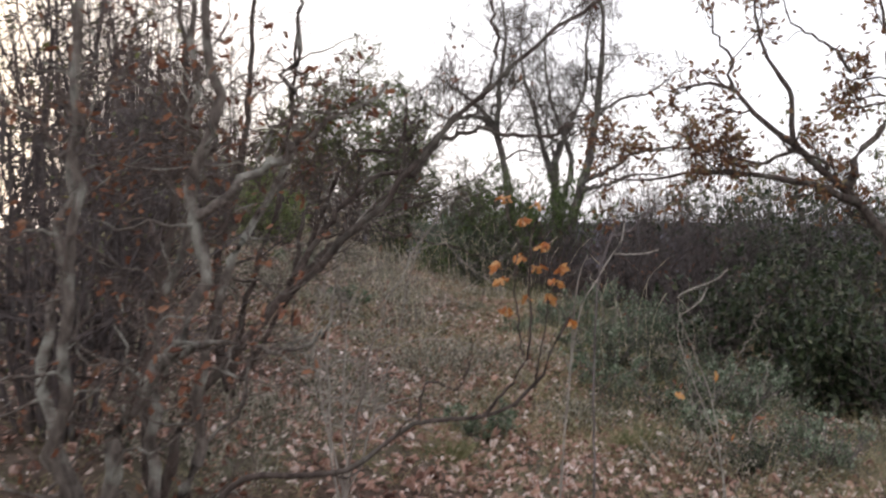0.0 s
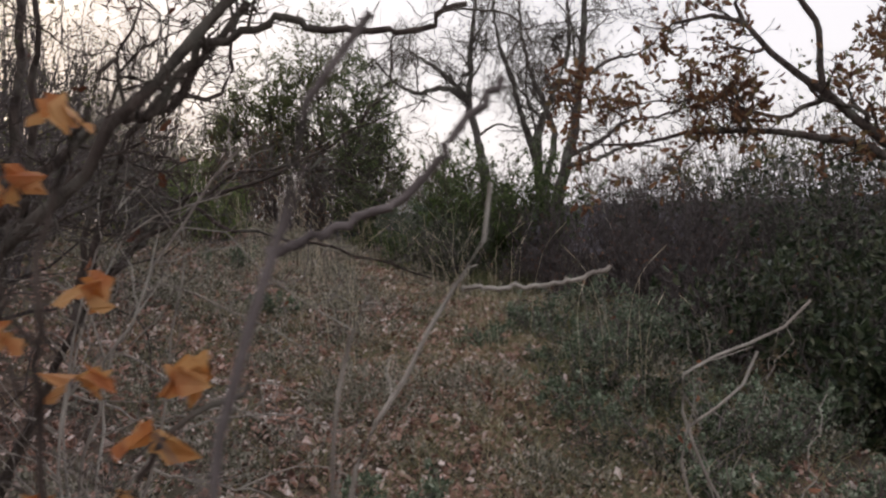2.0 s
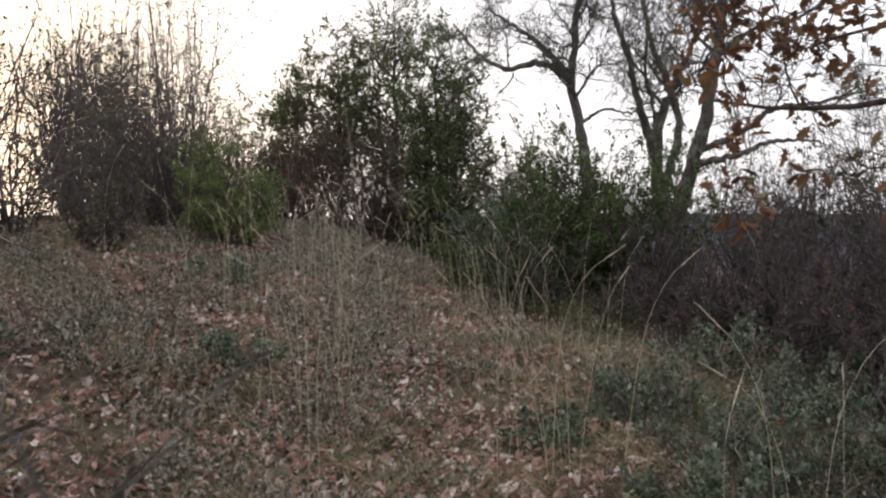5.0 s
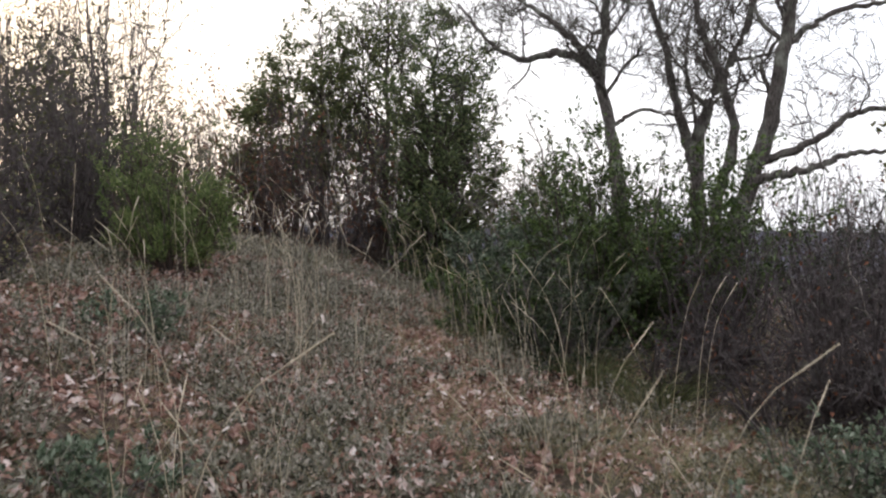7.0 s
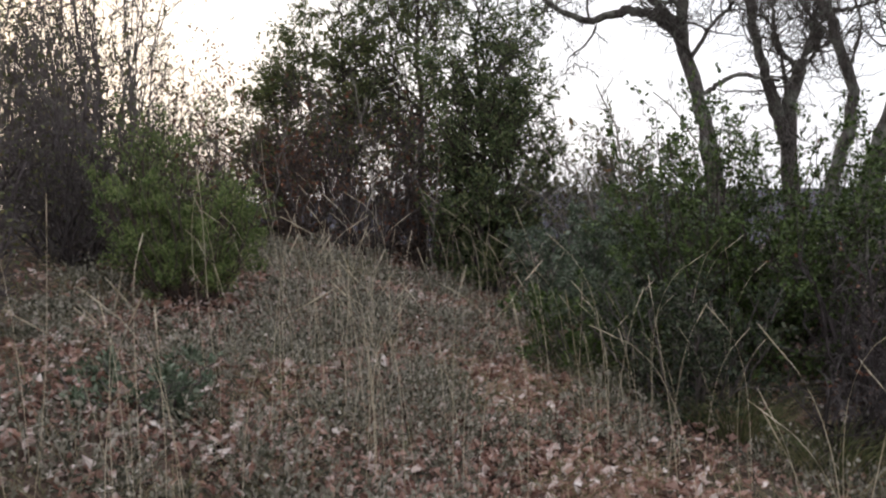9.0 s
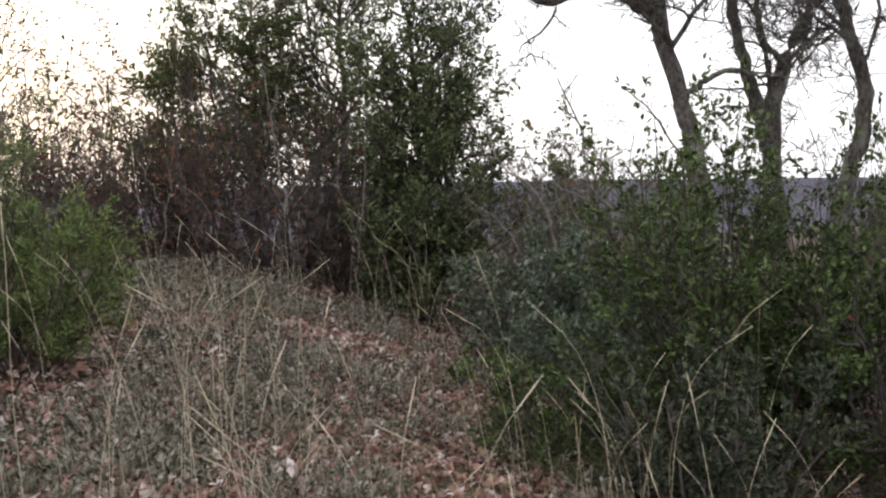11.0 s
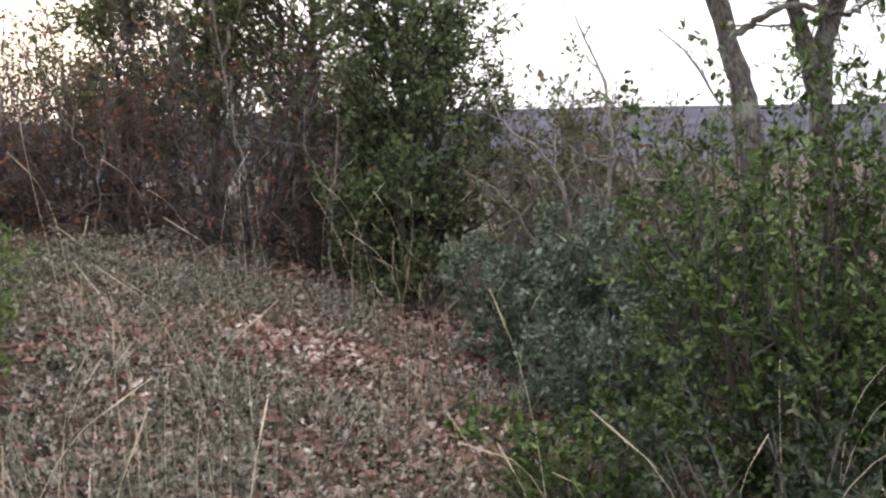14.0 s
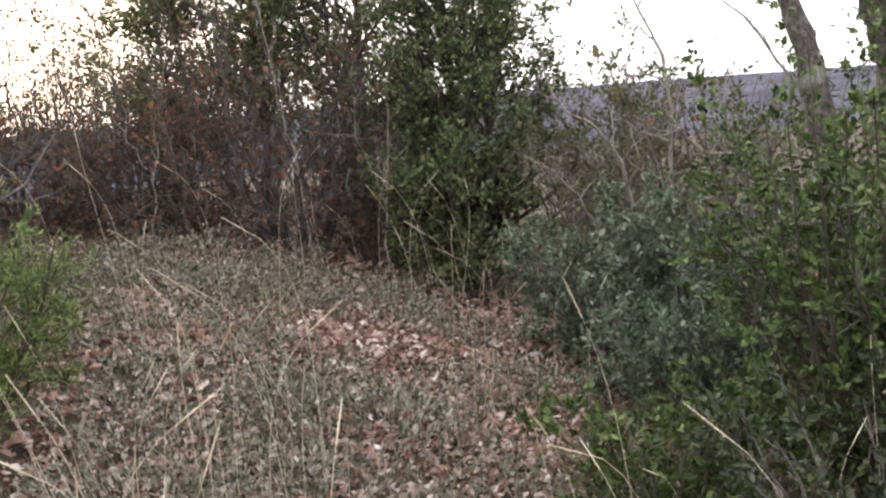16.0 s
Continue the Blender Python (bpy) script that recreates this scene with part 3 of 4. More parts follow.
plant("thicket_shrub", b, [
    ([b, (-0.76, 4.42, 1.3), (-0.61, 4.4, 1.62), (-0.54, 4.4, 1.71), (-0.47, 4.4, 1.79), (-0.43, 4.4, 1.86), (-0.38, 4.4, 1.92)], 0.008, 0.002),
    ([b, (-0.62, 4.62, 1.45), (-0.53, 4.6, 1.77), (-0.44, 4.6, 1.68), (-0.32, 4.6, 1.57), (-0.19, 4.6, 1.48)], 0.006, 0.0015),
    ([b, (-0.9, 5.0, 1.4), (-0.75, 5.0, 1.6), (-0.58, 5.0, 1.52), (-0.36, 5.0, 1.4)], 0.007, 0.002),
    ([b, (-0.8, 4.8, 1.1), (-0.55, 4.9, 1.25), (-0.3, 4.9, 1.2)], 0.005, 0.002),
    ([b, (-1.1, 5.2, 1.3), (-0.9, 5.3, 1.75), (-0.6, 5.35, 1.85)], 0.007, 0.002),
    ([b, (-1.0, 4.9, 1.3), (-0.85, 5.0, 1.8), (-0.62, 5.1, 2.0)], 0.007, 0.002),
], [dict(count=110, length=0.38, first=0.25, angle=45, gnarl=0.25, up=0.02, segs=6), dict(count=420, length=0.14, first=0.2, angle=45, gnarl=0.3, up=0.02, segs=3)],
    "dry brushwood of pale arching shoots", "shrub", 36, PALE_TWIG, GREY_TWIG, wobble=0.008)


# ---- shrub kinds ----
def stems(base, count, height, spread, rng, thick=0.008, thin=0.0025, lean=(0, 0)):
    """Stems that rise from a stool and lean outwards."""
    out = []
    for _ in range(count):
        a, s = rng.uniform(0, 2 * np.pi), spread * math.sqrt(rng.random())
        h = height * rng.uniform(0.65, 1.05)
        foot = (base[0] + 0.25 * s * math.cos(a), base[1] + 0.25 * s * math.sin(a), base[2])
        mid = (base[0] + 0.75 * s * math.cos(a) + 0.4 * lean[0], base[1] + 0.75 * s * math.sin(a) + 0.4 * lean[1], base[2] + 0.5 * h)
        top = (base[0] + 1.1 * s * math.cos(a) + lean[0], base[1] + 1.1 * s * math.sin(a) + lean[1], base[2] + h)
        out.append(([foot, mid, top], thick * rng.uniform(0.7, 1.3), thin))
    return out


def leafy_shrub(name, x, y, height, spread, seed, material, label, category="shrub", count=8000, size=0.03, shape=OVAL, stem_count=26, wood=GREY_TWIG, group="", first=0.3, lean=(0, 0), droop=0.05, dense=1.0):
    b = root_at(x, y)
    rng = np.random.default_rng(seed)
    return plant(name, b, stems(b, stem_count, height, spread, rng, lean=lean), [
        dict(count=int(150 * dense), length=0.38 * height, first=0.08, angle=45, gnarl=0.22, up=droop, segs=4),
        dict(count=int(700 * dense), length=0.17 * height, first=0.1, angle=50, gnarl=0.25, up=droop, segs=3),
    ], label, category, seed, wood, crown=[(shape, count, size, material, "leaves", 0.6, 0.0, first)], leaf_levels=(-1, -1, -2), group=group, stem_points=7, stem_sides=4, strips=0)


def bare_thicket(x, y, height, spread, seed, label, wood=GREY_TWIG, leaf=None, leaf_count=0, leaf_size=0.04, stem_count=26, dense=1.0, group="bare thicket shrubs", up=0.06, gnarl=0.32, wobble=0.04):
    b = root_at(x, y)
    rng = np.random.default_rng(seed)
    return plant("thicket_shrub", b, stems(b, stem_count, height, spread, rng, 0.013, 0.003), [
        dict(count=int(150 * dense), length=0.42 * height, first=0.05, angle=50, gnarl=gnarl, up=up, segs=4),
        dict(count=int(500 * dense), length=0.2 * height, first=0.1, angle=45, gnarl=0.3, up=up * 0.5, segs=3, least=0.0016),
        dict(count=int(700 * dense), length=0.1 * height, first=0.1, angle=50, gnarl=0.3, up=0, segs=2, least=0.0014),
    ], label, "shrub", seed, wood, crown=[(DIAMOND, leaf_count, leaf_size, leaf, "leaves", 0.9, 0.0, 0.2)] if leaf else None, group=group, wobble=wobble, stem_points=7, stem_sides=4, strips=0)


# ---- evergreen trees in the middle ----
def evergreen(base, tops, seed, label, count, size=0.055, branch=1.0, first=0.2, branches=70, leaf=None):
    guides = []
    for (x, y, z, r) in tops:
        guides.append(([base, (0.4 * base[0] + 0.6 * x, 0.4 * base[1] + 0.6 * y, base[2] + 0.35 * (z - base[2])), (x, y, z)], r, 0.008))
    return plant("evergreen_oak", base, guides, [
        dict(count=branches, length=branch, first=first, angle=60, gnarl=0.2, up=0.1, segs=7, thick=0.5, shrink=0.62),
        dict(count=branches * 7, length=0.42 * branch, first=0.2, angle=50, gnarl=0.25, up=0.08, segs=5),
        dict(count=branches * 28, length=0.17 * branch, first=0.2, angle=50, gnarl=0.25, up=0.05, segs=3, least=0.0016),
    ], label, "tree", seed, DARK_BARK, crown=[(DIAMOND, count, size, leaf or HOLM, "leaves", 0.7, 0.0, 0.2)], leaf_levels=(-1, -1, -2), group="evergreen oaks", stem_points=12, stem_sides=6, strips=1)


evergreen(root_at(-1.8, 19.5), [(-1.75, 19.5, 5.25, 0.06), (-2.1, 19.6, 4.7, 0.03)], 41, "tall dark-green evergreen oak with an open crown", 13000, size=0.044, branch=1.35, first=0.25, branches=90)
evergreen(root_at(-2.75, 19.8), [(-2.7, 19.7, 5.0, 0.05), (-3.2, 19.7, 4.2, 0.03)], 42, "dark-green evergreen oak with a ragged crown", 15000, size=0.044, branch=1.25, first=0.2, branches=85)
evergreen(root_at(-3.6, 20.0), [(-3.6, 19.9, 3.7, 0.04)], 43, "small evergreen oak at the clump's edge", 8500, size=0.044, branch=1.0, first=0.15, branches=50)
evergreen(root_at(-0.95, 18.5), [(-1.0, 18.4, 4.45, 0.05), (-0.65, 18.3, 3.9, 0.03)], 44, "dense feathery evergreen leafy down to the ground", 34000, size=0.04, branch=1.2, first=0.05, branches=140, leaf=CEDAR)
leafy_shrub("evergreen_shrub", -0.95, 18.25, 1.15, 0.6, 47, CEDAR, "feathery evergreen undergrowth at the tree foot", count=6500, size=0.05, shape=DIAMOND)
leafy_shrub("olive_shrub", 0.35, 18.7, 1.75, 0.7, 45, OLIVE, "olive-green shrub with yellowing leaves", count=5000, size=0.045, shape=DIAMOND)
leafy_shrub("olive_shrub", -0.05, 17.9, 1.3, 0.45, 48, OLIVE, "sparse olive-brown shrub with thin twigs", count=1500, size=0.04, shape=DIAMOND)
leafy_shrub("olive_shrub", 1.2, 19.6, 1.7, 0.7, 46, OLIVE, "thin olive-green shrub behind the bare oaks", count=3200, size=0.045)

# ---- red-brown thicket in front of the evergreens ----
for i, (x, y, h, s) in enumerate([(-2.9, 18.3, 1.5, 0.85), (-2.2, 18.2, 1.8, 0.8), (-1.6, 18.5, 1.6, 0.6), (-3.5, 18.6, 1.3, 0.7), (-4.2, 18.9, 1.2, 0.8), (-5.0, 18.6, 1.4, 0.8)]):
    bare_thicket(x, y, h, s, 50 + i, "dense red-brown thicket with a few russet leaves", (RED_TWIG, THICKET)[i % 2], RUSSET, 600, 0.045, 18, 1.15, up=0.02, gnarl=0.42, wobble=0.07)

for i, (x, y, tx, h) in enumerate([(-2.05, 17.9, -0.25, 2.1), (-2.5, 18.0, -0.1, 1.7), (-1.55, 18.0, 0.2, 1.8), (-2.9, 17.9, -0.2, 1.5), (-3.2, 18.0, 0.25, 1.4)]):
    b = root_at(x, y)
    plant("sapling", b, [([b, (x + 0.3 * tx, y, b[2] + 0.5 * h), (x + tx, y + 0.1, b[2] + h)], 0.007, 0.0025), ([(x + 0.2 * tx, y, b[2] + 0.35 * h), (x - 0.1, y - 0.1, b[2] + 0.7 * h), (x + 0.1, y - 0.1, b[2] + 0.95 * h)], 0.005, 0.002)],
          [dict(count=14, length=0.4, first=0.3, angle=35, gnarl=0.2, up=0.2, segs=5), dict(count=30, length=0.14, first=0.2, angle=40, gnarl=0.2, up=0.1, segs=3)],
          "slender leafless sapling with grey bark", "sapling", 57 + i, (PALE_TWIG, GREY_TWIG)[i % 2], group="bare saplings", strips=1)

# ---- bush beside the path, from near to far ----
leafy_shrub("privet_bush", 0.85, 14.8, 1.55, 0.8, 61, BRIGHT, "glossy bright-green evergreen bush beside the path", count=22000, size=0.031, stem_count=36, dense=1.7, wood=DARK_BARK)
leafy_shrub("privet_bush", 0.5, 14.75, 1.8, 0.3, 69, BRIGHT, "tall leafy shoots rising from the bush", count=3200, size=0.033, stem_count=9, dense=0.5, wood=DARK_BARK)
leafy_shrub("privet_bush", -0.22, 14.65, 0.6, 0.45, 62, BRIGHT, "low bright-green shoots at the bush's edge", count=4200, size=0.032, stem_count=20, dense=0.8)
leafy_shrub("privet_bush", 1.75, 15.0, 1.6, 0.8, 63, BRIGHT, "dark-green evergreen bush beside the path", count=9000, size=0.036, stem_count=26, dense=1.1)
leafy_shrub("rockrose_bush", -0.12, 16.65, 0.8, 0.55, 64, GREYGREEN, "grey-green bush with small pale leaves", count=9000, size=0.042, stem_count=34, dense=1.5, shape=DIAMOND)
leafy_shrub("rockrose_bush", 0.45, 16.2, 1.15, 0.6, 65, GREYGREEN, "grey-green bush behind the bright one", count=9000, size=0.036, shape=DIAMOND)
leafy_shrub("rockrose_bush", 0.12, 15.7, 0.75, 0.5, 68, GREYGREEN, "low grey-green bush between the taller ones", count=8000, size=0.034, shape=DIAMOND)
leafy_shrub("juniper_bush", 0.35, 13.95, 0.8, 0.5, 66, DARKLEAF, "dark-green shrub at the foot of the bush", count=7000, size=0.03, stem_count=24)
b = root_at(0.1, 16.9)
plant("thicket_shrub", b, [
    ([b, (-0.05, 16.8, 2.3), (-0.35, 16.7, 2.6), (-0.45, 16.7, 2.9)], 0.02, 0.005),
    ([b, (0.3, 16.8, 2.4), (0.25, 16.8, 2.8), (0.1, 16.8, 3.15)], 0.022, 0.005),
    ([b, (0.5, 16.8, 2.3), (0.62, 16.8, 2.75)], 0.012, 0.003),
    ([b, (0.6, 16.9, 1.8), (0.82, 16.8, 2.3), (0.56, 16.8, 2.2), (0.24, 16.75, 2.43), (0.27, 16.75, 2.5), (0.52, 16.75, 2.66)], 0.02, 0.006),
    ([b, (0.8, 16.9, 1.8), (1.05, 16.8, 2.4), (0.87, 16.8, 2.75), (0.63, 16.8, 3.05)], 0.02, 0.005),
    ([b, (-0.3, 16.6, 2.1), (-0.55, 16.5, 2.3)], 0.012, 0.003),
], [
    dict(count=56, length=0.62, first=0.3, angle=55, gnarl=0.36, up=0.1, segs=7, thick=0.55),
    dict(count=320, length=0.28, first=0.1, angle=50, gnarl=0.33, up=0.05, segs=5, least=0.002),
    dict(count=560, length=0.12, first=0.1, angle=50, gnarl=0.3, up=0.0, segs=3),
], "bare spreading shrub with fine grey twigs", "shrub", 67, PALE_TWIG, GREY_TWIG, crown=[(LOBED, 14, 0.07, BROWNOAK, "leaves", 0.8, 0.0, 0.5)])

for i, (x, y, h, s) in enumerate([(0.95, 10.3, 0.42, 0.36), (-1.35, 10.4, 0.22, 0.3), (1.55, 9.4, 0.45, 0.4), (1.0, 9.0, 0.25, 0.35), (-2.2, 12.4, 0.26, 0.35), (0.85, 7.9, 0.26, 0.35), (1.9, 10.6, 0.5, 0.45), (1.5, 11.6, 0.4, 0.4), (2.2, 9.3, 0.5, 0.45), (1.8, 7.6, 0.35, 0.4), (2.3, 7.9, 0.4, 0.4), (-0.2, 6.3, 0.2, 0.28), (0.4, 9.7, 0.2, 0.25), (1.3, 6.6, 0.25, 0.3)]):
    leafy_shrub("rockrose_bush", x, y, h, s, 160 + i, GREYGREEN, "small grey-green rockrose cushion on the ground", count=1500, size=0.03, stem_count=22, dense=0.5, group="small rockrose cushions", droop=0.15)

low_brush = [leafy_shrub("heath_bush", 1.25 + 0.5 * k, 6.9 + 0.4 * k, 0.32, 0.34, 180 + k, (DARKLEAF, GREYGREEN)[k], ("low dark-green heath bush in the grass", "low grey-green heath bush in the grass")[k], count=1500, size=0.024, stem_count=26, dense=0.6, group="low heath bushes", droop=0.12) for k in (0, 1)]
brush_rng = np.random.default_rng(182)
for i, (x, y) in enumerate([(0.85, 7.1), (1.0, 7.6), (1.55, 7.0), (1.95, 6.6), (1.3, 8.1), (1.75, 8.4), (0.95, 8.3), (2.05, 8.9), (1.5, 9.0), (1.15, 9.6), (1.9, 9.9), (1.55, 10.3), (2.3, 10.4), (1.35, 11.0), (2.0, 11.3), (1.75, 6.0), (1.35, 5.9), (2.1, 7.4)]):
    copy_thing(low_brush[i % 2], pose(*root_at(x, y), 0, 0, float(brush_rng.uniform(0, 360))) @ Matrix.Scale(float(brush_rng.uniform(0.5, 1.05)), 4))

# ---- young juniper on the other side ----
leafy_shrub("juniper_bush", -2.75, 14.5, 0.8, 0.5, 71, NEEDLE, "small bright-green juniper with feathery shoots", count=17000, size=0.034, shape=SLIM, stem_count=46, wood=RED_TWIG, dense=1.3, droop=0.18)
leafy_shrub("juniper_bush", -3.15, 14.9, 1.15, 0.35, 72, NEEDLE, "thin upright juniper with sparse green shoots", count=5000, size=0.04, shape=SLIM, stem_count=16, wood=RED_TWIG, droop=0.2)

# ---- thicket on the bank ----
for i, (x, y, h, s, kind) in enumerate([(-4.7, 16.4, 2.5, 0.7, 1), (-4.9, 15.4, 2.9, 0.8, 1), (-5.2, 17.9, 2.6, 0.8, 1), (-3.8, 15.0, 1.2, 0.6, 0), (-3.8, 15.7, 3.1, 0.6, 1), (-4.6, 13.4, 2.3, 0.9, 0), (-5.6, 17.0, 3.2, 1.0, 1), (-4.0, 11.4, 3.0, 0.9, 1), (-3.4, 12.8, 0.8, 0.5, 0), (-3.4, 9.8, 3.0, 0.8, 1), (-2.9, 8.2, 2.8, 0.7, 0), (-2.5, 6.4, 2.9, 0.7, 0), (-2.3, 4.9, 2.8, 0.6, 0)]):
    bare_thicket(x, y, h, s, 80 + i, ("dense brown thicket on the bank", "tall twiggy shrub with small dull green leaves")[kind], (THICKET, GREY_TWIG)[kind], (OLIVE, OLIVE)[kind], (500, 2200)[kind], (0.035, 0.035)[kind], 26, 1.1)

# ---- dark thicket beyond the bush and along the start ----
for i, (x, y, h, s, kind) in enumerate([(2.0, 13.0, 1.35, 0.7, 0), (2.7, 13.6, 1.5, 0.8, 0), (1.5, 14.2, 1.2, 0.6, 0), (2.9, 11.9, 1.3, 0.7, 0), (3.3, 12.6, 1.7, 0.8, 0), (3.2, 15.0, 1.7, 0.8, 1), (3.9, 10.9, 1.6, 0.8, 1), (3.2, 17.2, 1.6, 0.8, 1), (4.4, 12.4, 2.0, 0.9, 1), (5.2, 11.4, 2.1, 0.9, 1), (4.9, 14.2, 2.2, 0.9, 1), (2.2, 11.9, 0.85, 0.6, 0), (2.6, 11.0, 0.95, 0.6, 0), (1.65, 12.8, 0.7, 0.5, 0), (1.15, 13.6, 0.55, 0.4, 0), (3.0, 10.2, 0.9, 0.5, 0)]):
    bare_thicket(x, y, h, s, 100 + i, ("dark dense leafless thicket", "dark thicket with scattered small leaves")[kind], THICKET, (RUSSET, DARKLEAF)[kind], (120, 2500)[kind], 0.035, 28, 1.25)
for i, (x, y, h, s) in enumerate([(2.75, 8.6, 1.15, 0.6), (3.6, 9.7, 1.2, 0.7), (3.0, 7.4, 1.0, 0.55), (2.2, 9.2, 0.85, 0.5), (2.7, 7.9, 0.75, 0.45), (4.4, 9.9, 1.55, 0.8), (3.3, 10.7, 1.05, 0.7), (4.0, 7.9, 1.3, 0.6), (4.2, 11.6, 1.8, 0.9), (5.4, 12.6, 2.2, 1.0), (3.7, 13.6, 1.8, 0.8)]):
    leafy_shrub("holly_bush", x, y, h, s, 120 + i, DARKLEAF, "dark glossy evergreen shrub", count=(2600, 1500, 2200, 1100)[i % 4], size=0.062, stem_count=20)

# ---- trees and scrub at the clearing's far edge, against the sky ----
far_a = bare_thicket(-5.7, 24.0, 3.6, 0.7, 130, "slender tree with thinning russet leaves", GREY_TWIG, RUSSET, 900, 0.07, 12, 0.6, "scrub on the skyline")
far_b = bare_thicket(4.5, 21.0, 2.3, 1.0, 131, "bare grey scrub on the skyline", GREY_TWIG, RUSSET, 160, 0.05, 22, 0.7, "scrub on the skyline")
far_c = bare_thicket(-7.5, 21.0, 2.6, 1.0, 132, "leafy scrub on the skyline", GREY_TWIG, OLIVE, 1800, 0.07, 20, 0.7, "scrub on the skyline")
edge_rng = np.random.default_rng(133)
SKYLINE = [(-4.6, 24.5, 0, 0.9), (-7.2, 25, 0, 1), (-5.4, 21.8, 2, 0.8), (-6.3, 19.5, 2, 1), (-9, 23, 2, 1), (2.9, 20.3, 1, 0.9), (3.9, 19, 1, 1.1), (5.3, 17.6, 1, 1.3), (6.4, 20.5, 1, 1.3), (4.6, 16, 2, 0.95), (5.8, 14, 2, 1.1), (7.5, 17, 1, 1.4), (7.2, 12.6, 2, 1.2), (0.2, 21.5, 1, 0.8), (1.6, 21.8, 1, 0.9)]
AROUND = [(-1.2, 22.5, 2, 0.9), (-2.8, 22.5, 2, 0.9), (-4.4, 20.4, 2, 0.6), (-4.9, 19.3, 1, 0.75), (6.4, 10.4, 2, 1.1), (-6.2, 12.5, 2, 1.1), (-5.8, 9, 2, 1), (-3.4, 3.2, 2, 0.8), (1.8, -2.2, 1, 1), (-2.2, -1.8, 2, 0.9), (3.8, 1, 1, 1.1), (5, 5, 2, 1.1), (-5.4, 0.5, 1, 1.2), (7.5, 7.5, 1, 1.2), (-2.2, 21.2, 2, 0.8), (-3.3, 21.3, 2, 0.8)]
for x, y, k, s in SKYLINE + AROUND:
    copy_thing((far_a, far_b, far_c)[k], pose(*root_at(x, y), 0, 0, float(edge_rng.uniform(0, 360))) @ Matrix.Scale(s, 4))

# ---- sapling with orange leaves in the way ----
b = root_at(-1.25, 3.2)
sapling = plant("oak_sapling", b, [
    ([b, (-1.1, 3.06, 1.06), (-0.76, 3.04, 1.11), (-0.58, 3.04, 1.23), (-0.4, 3.04, 1.24), (-0.26, 3.04, 1.31), (-0.19, 3.04, 1.44), (-0.16, 3.04, 1.5)], 0.014, 0.004),
    ([(-0.4, 3.04, 1.24), (-0.29, 3.04, 1.38), (-0.27, 3.04, 1.49), (-0.27, 3.04, 1.63), (-0.26, 3.04, 1.72), (-0.24, 3.04, 1.78), (-0.21, 3.04, 1.84)], 0.005, 0.0015),
    ([(-0.29, 3.04, 1.4), (-0.31, 3.0, 1.61), (-0.3, 3.0, 1.68), (-0.29, 3.0, 1.7), (-0.31, 3.0, 1.74), (-0.33, 3.02, 1.83)], 0.003, 0.0012),
    ([(-0.26, 3.04, 1.31), (-0.22, 3.04, 1.55), (-0.2, 3.04, 1.59), (-0.14, 3.04, 1.62)], 0.003, 0.0012),
    ([(-0.58, 3.04, 1.23), (-0.55, 3.04, 1.34), (-0.46, 3.04, 1.32), (-0.42, 3.04, 1.42)], 0.005, 0.002),
], [dict(count=20, length=0.16, first=0.4, angle=50, gnarl=0.3, up=0.1, segs=5, least=0.001)],
    "young oak sapling with a few curled orange leaves", "sapling", 141, DARK_BARK, wobble=0.0025, stem_points=34)
leaf_rng = np.random.default_rng(142)
SPRAYS = [(-0.33, 3.04, 1.83), (-0.24, 3.04, 1.81), (-0.28, 3.04, 1.77), (-0.35, 3.04, 1.65), (-0.34, 3.03, 1.61), (-0.29, 3.04, 1.67), (-0.23, 3.04, 1.7), (-0.18, 3.04, 1.64), (-0.24, 3.04, 1.64), (-0.28, 3.04, 1.56), (-0.33, 3.04, 1.53), (-0.22, 3.04, 1.56), (-0.2, 3.04, 1.6), (-0.16, 3.04, 1.49)]
one_leaf = []
for k in range(4):
    z = np.zeros((1, 3))
    blocks = []
    for _ in range(6):
        turn = leaf_rng.normal(size=(1, 3)) * np.array([[1, 1, 0.7]]) + np.array([[0, 0, -0.9]])
        blocks.append(leaves(RAGGED, z + 0.004 * leaf_rng.normal(size=(1, 3)), turn, leaf_rng.uniform(0.02, 0.035, 1), leaf_rng, 0.0, 0.45))
    one_leaf.append(build_mesh("leaf", blocks, ORANGE, False))
for k, p in enumerate(SPRAYS):
    ob = new("leaf", one_leaf[k % 4])
    ob.parent = sapling
    ob.matrix_local = Matrix.Translation(Vector(p) - Vector(b)) @ pose(0, 0, 0, 0, 0, k * 67)

b = root_at(-0.14, 2.95)
plant("thicket_shrub", b, [
    ([b, (-0.12, 2.85, 1.61), (-0.1, 2.85, 1.68), (-0.08, 2.85, 1.73), (-0.07, 2.85, 1.77), (-0.04, 2.85, 1.81)], 0.0042, 0.002),
    ([(-0.09, 2.87, 1.71), (-0.06, 2.87, 1.72), (-0.03, 2.87, 1.73), (0.0, 2.87, 1.76), (0.02, 2.87, 1.78)], 0.0026, 0.0012),
], [dict(count=8, length=0.1, first=0.5, angle=40, gnarl=0.2, up=0.12, segs=4, least=0.001)],
    "leafless young shrub with pale grey stems", "shrub", 143, GREY_TWIG, wobble=0.0012, stem_points=34)
b = root_at(-0.2, 3.45)
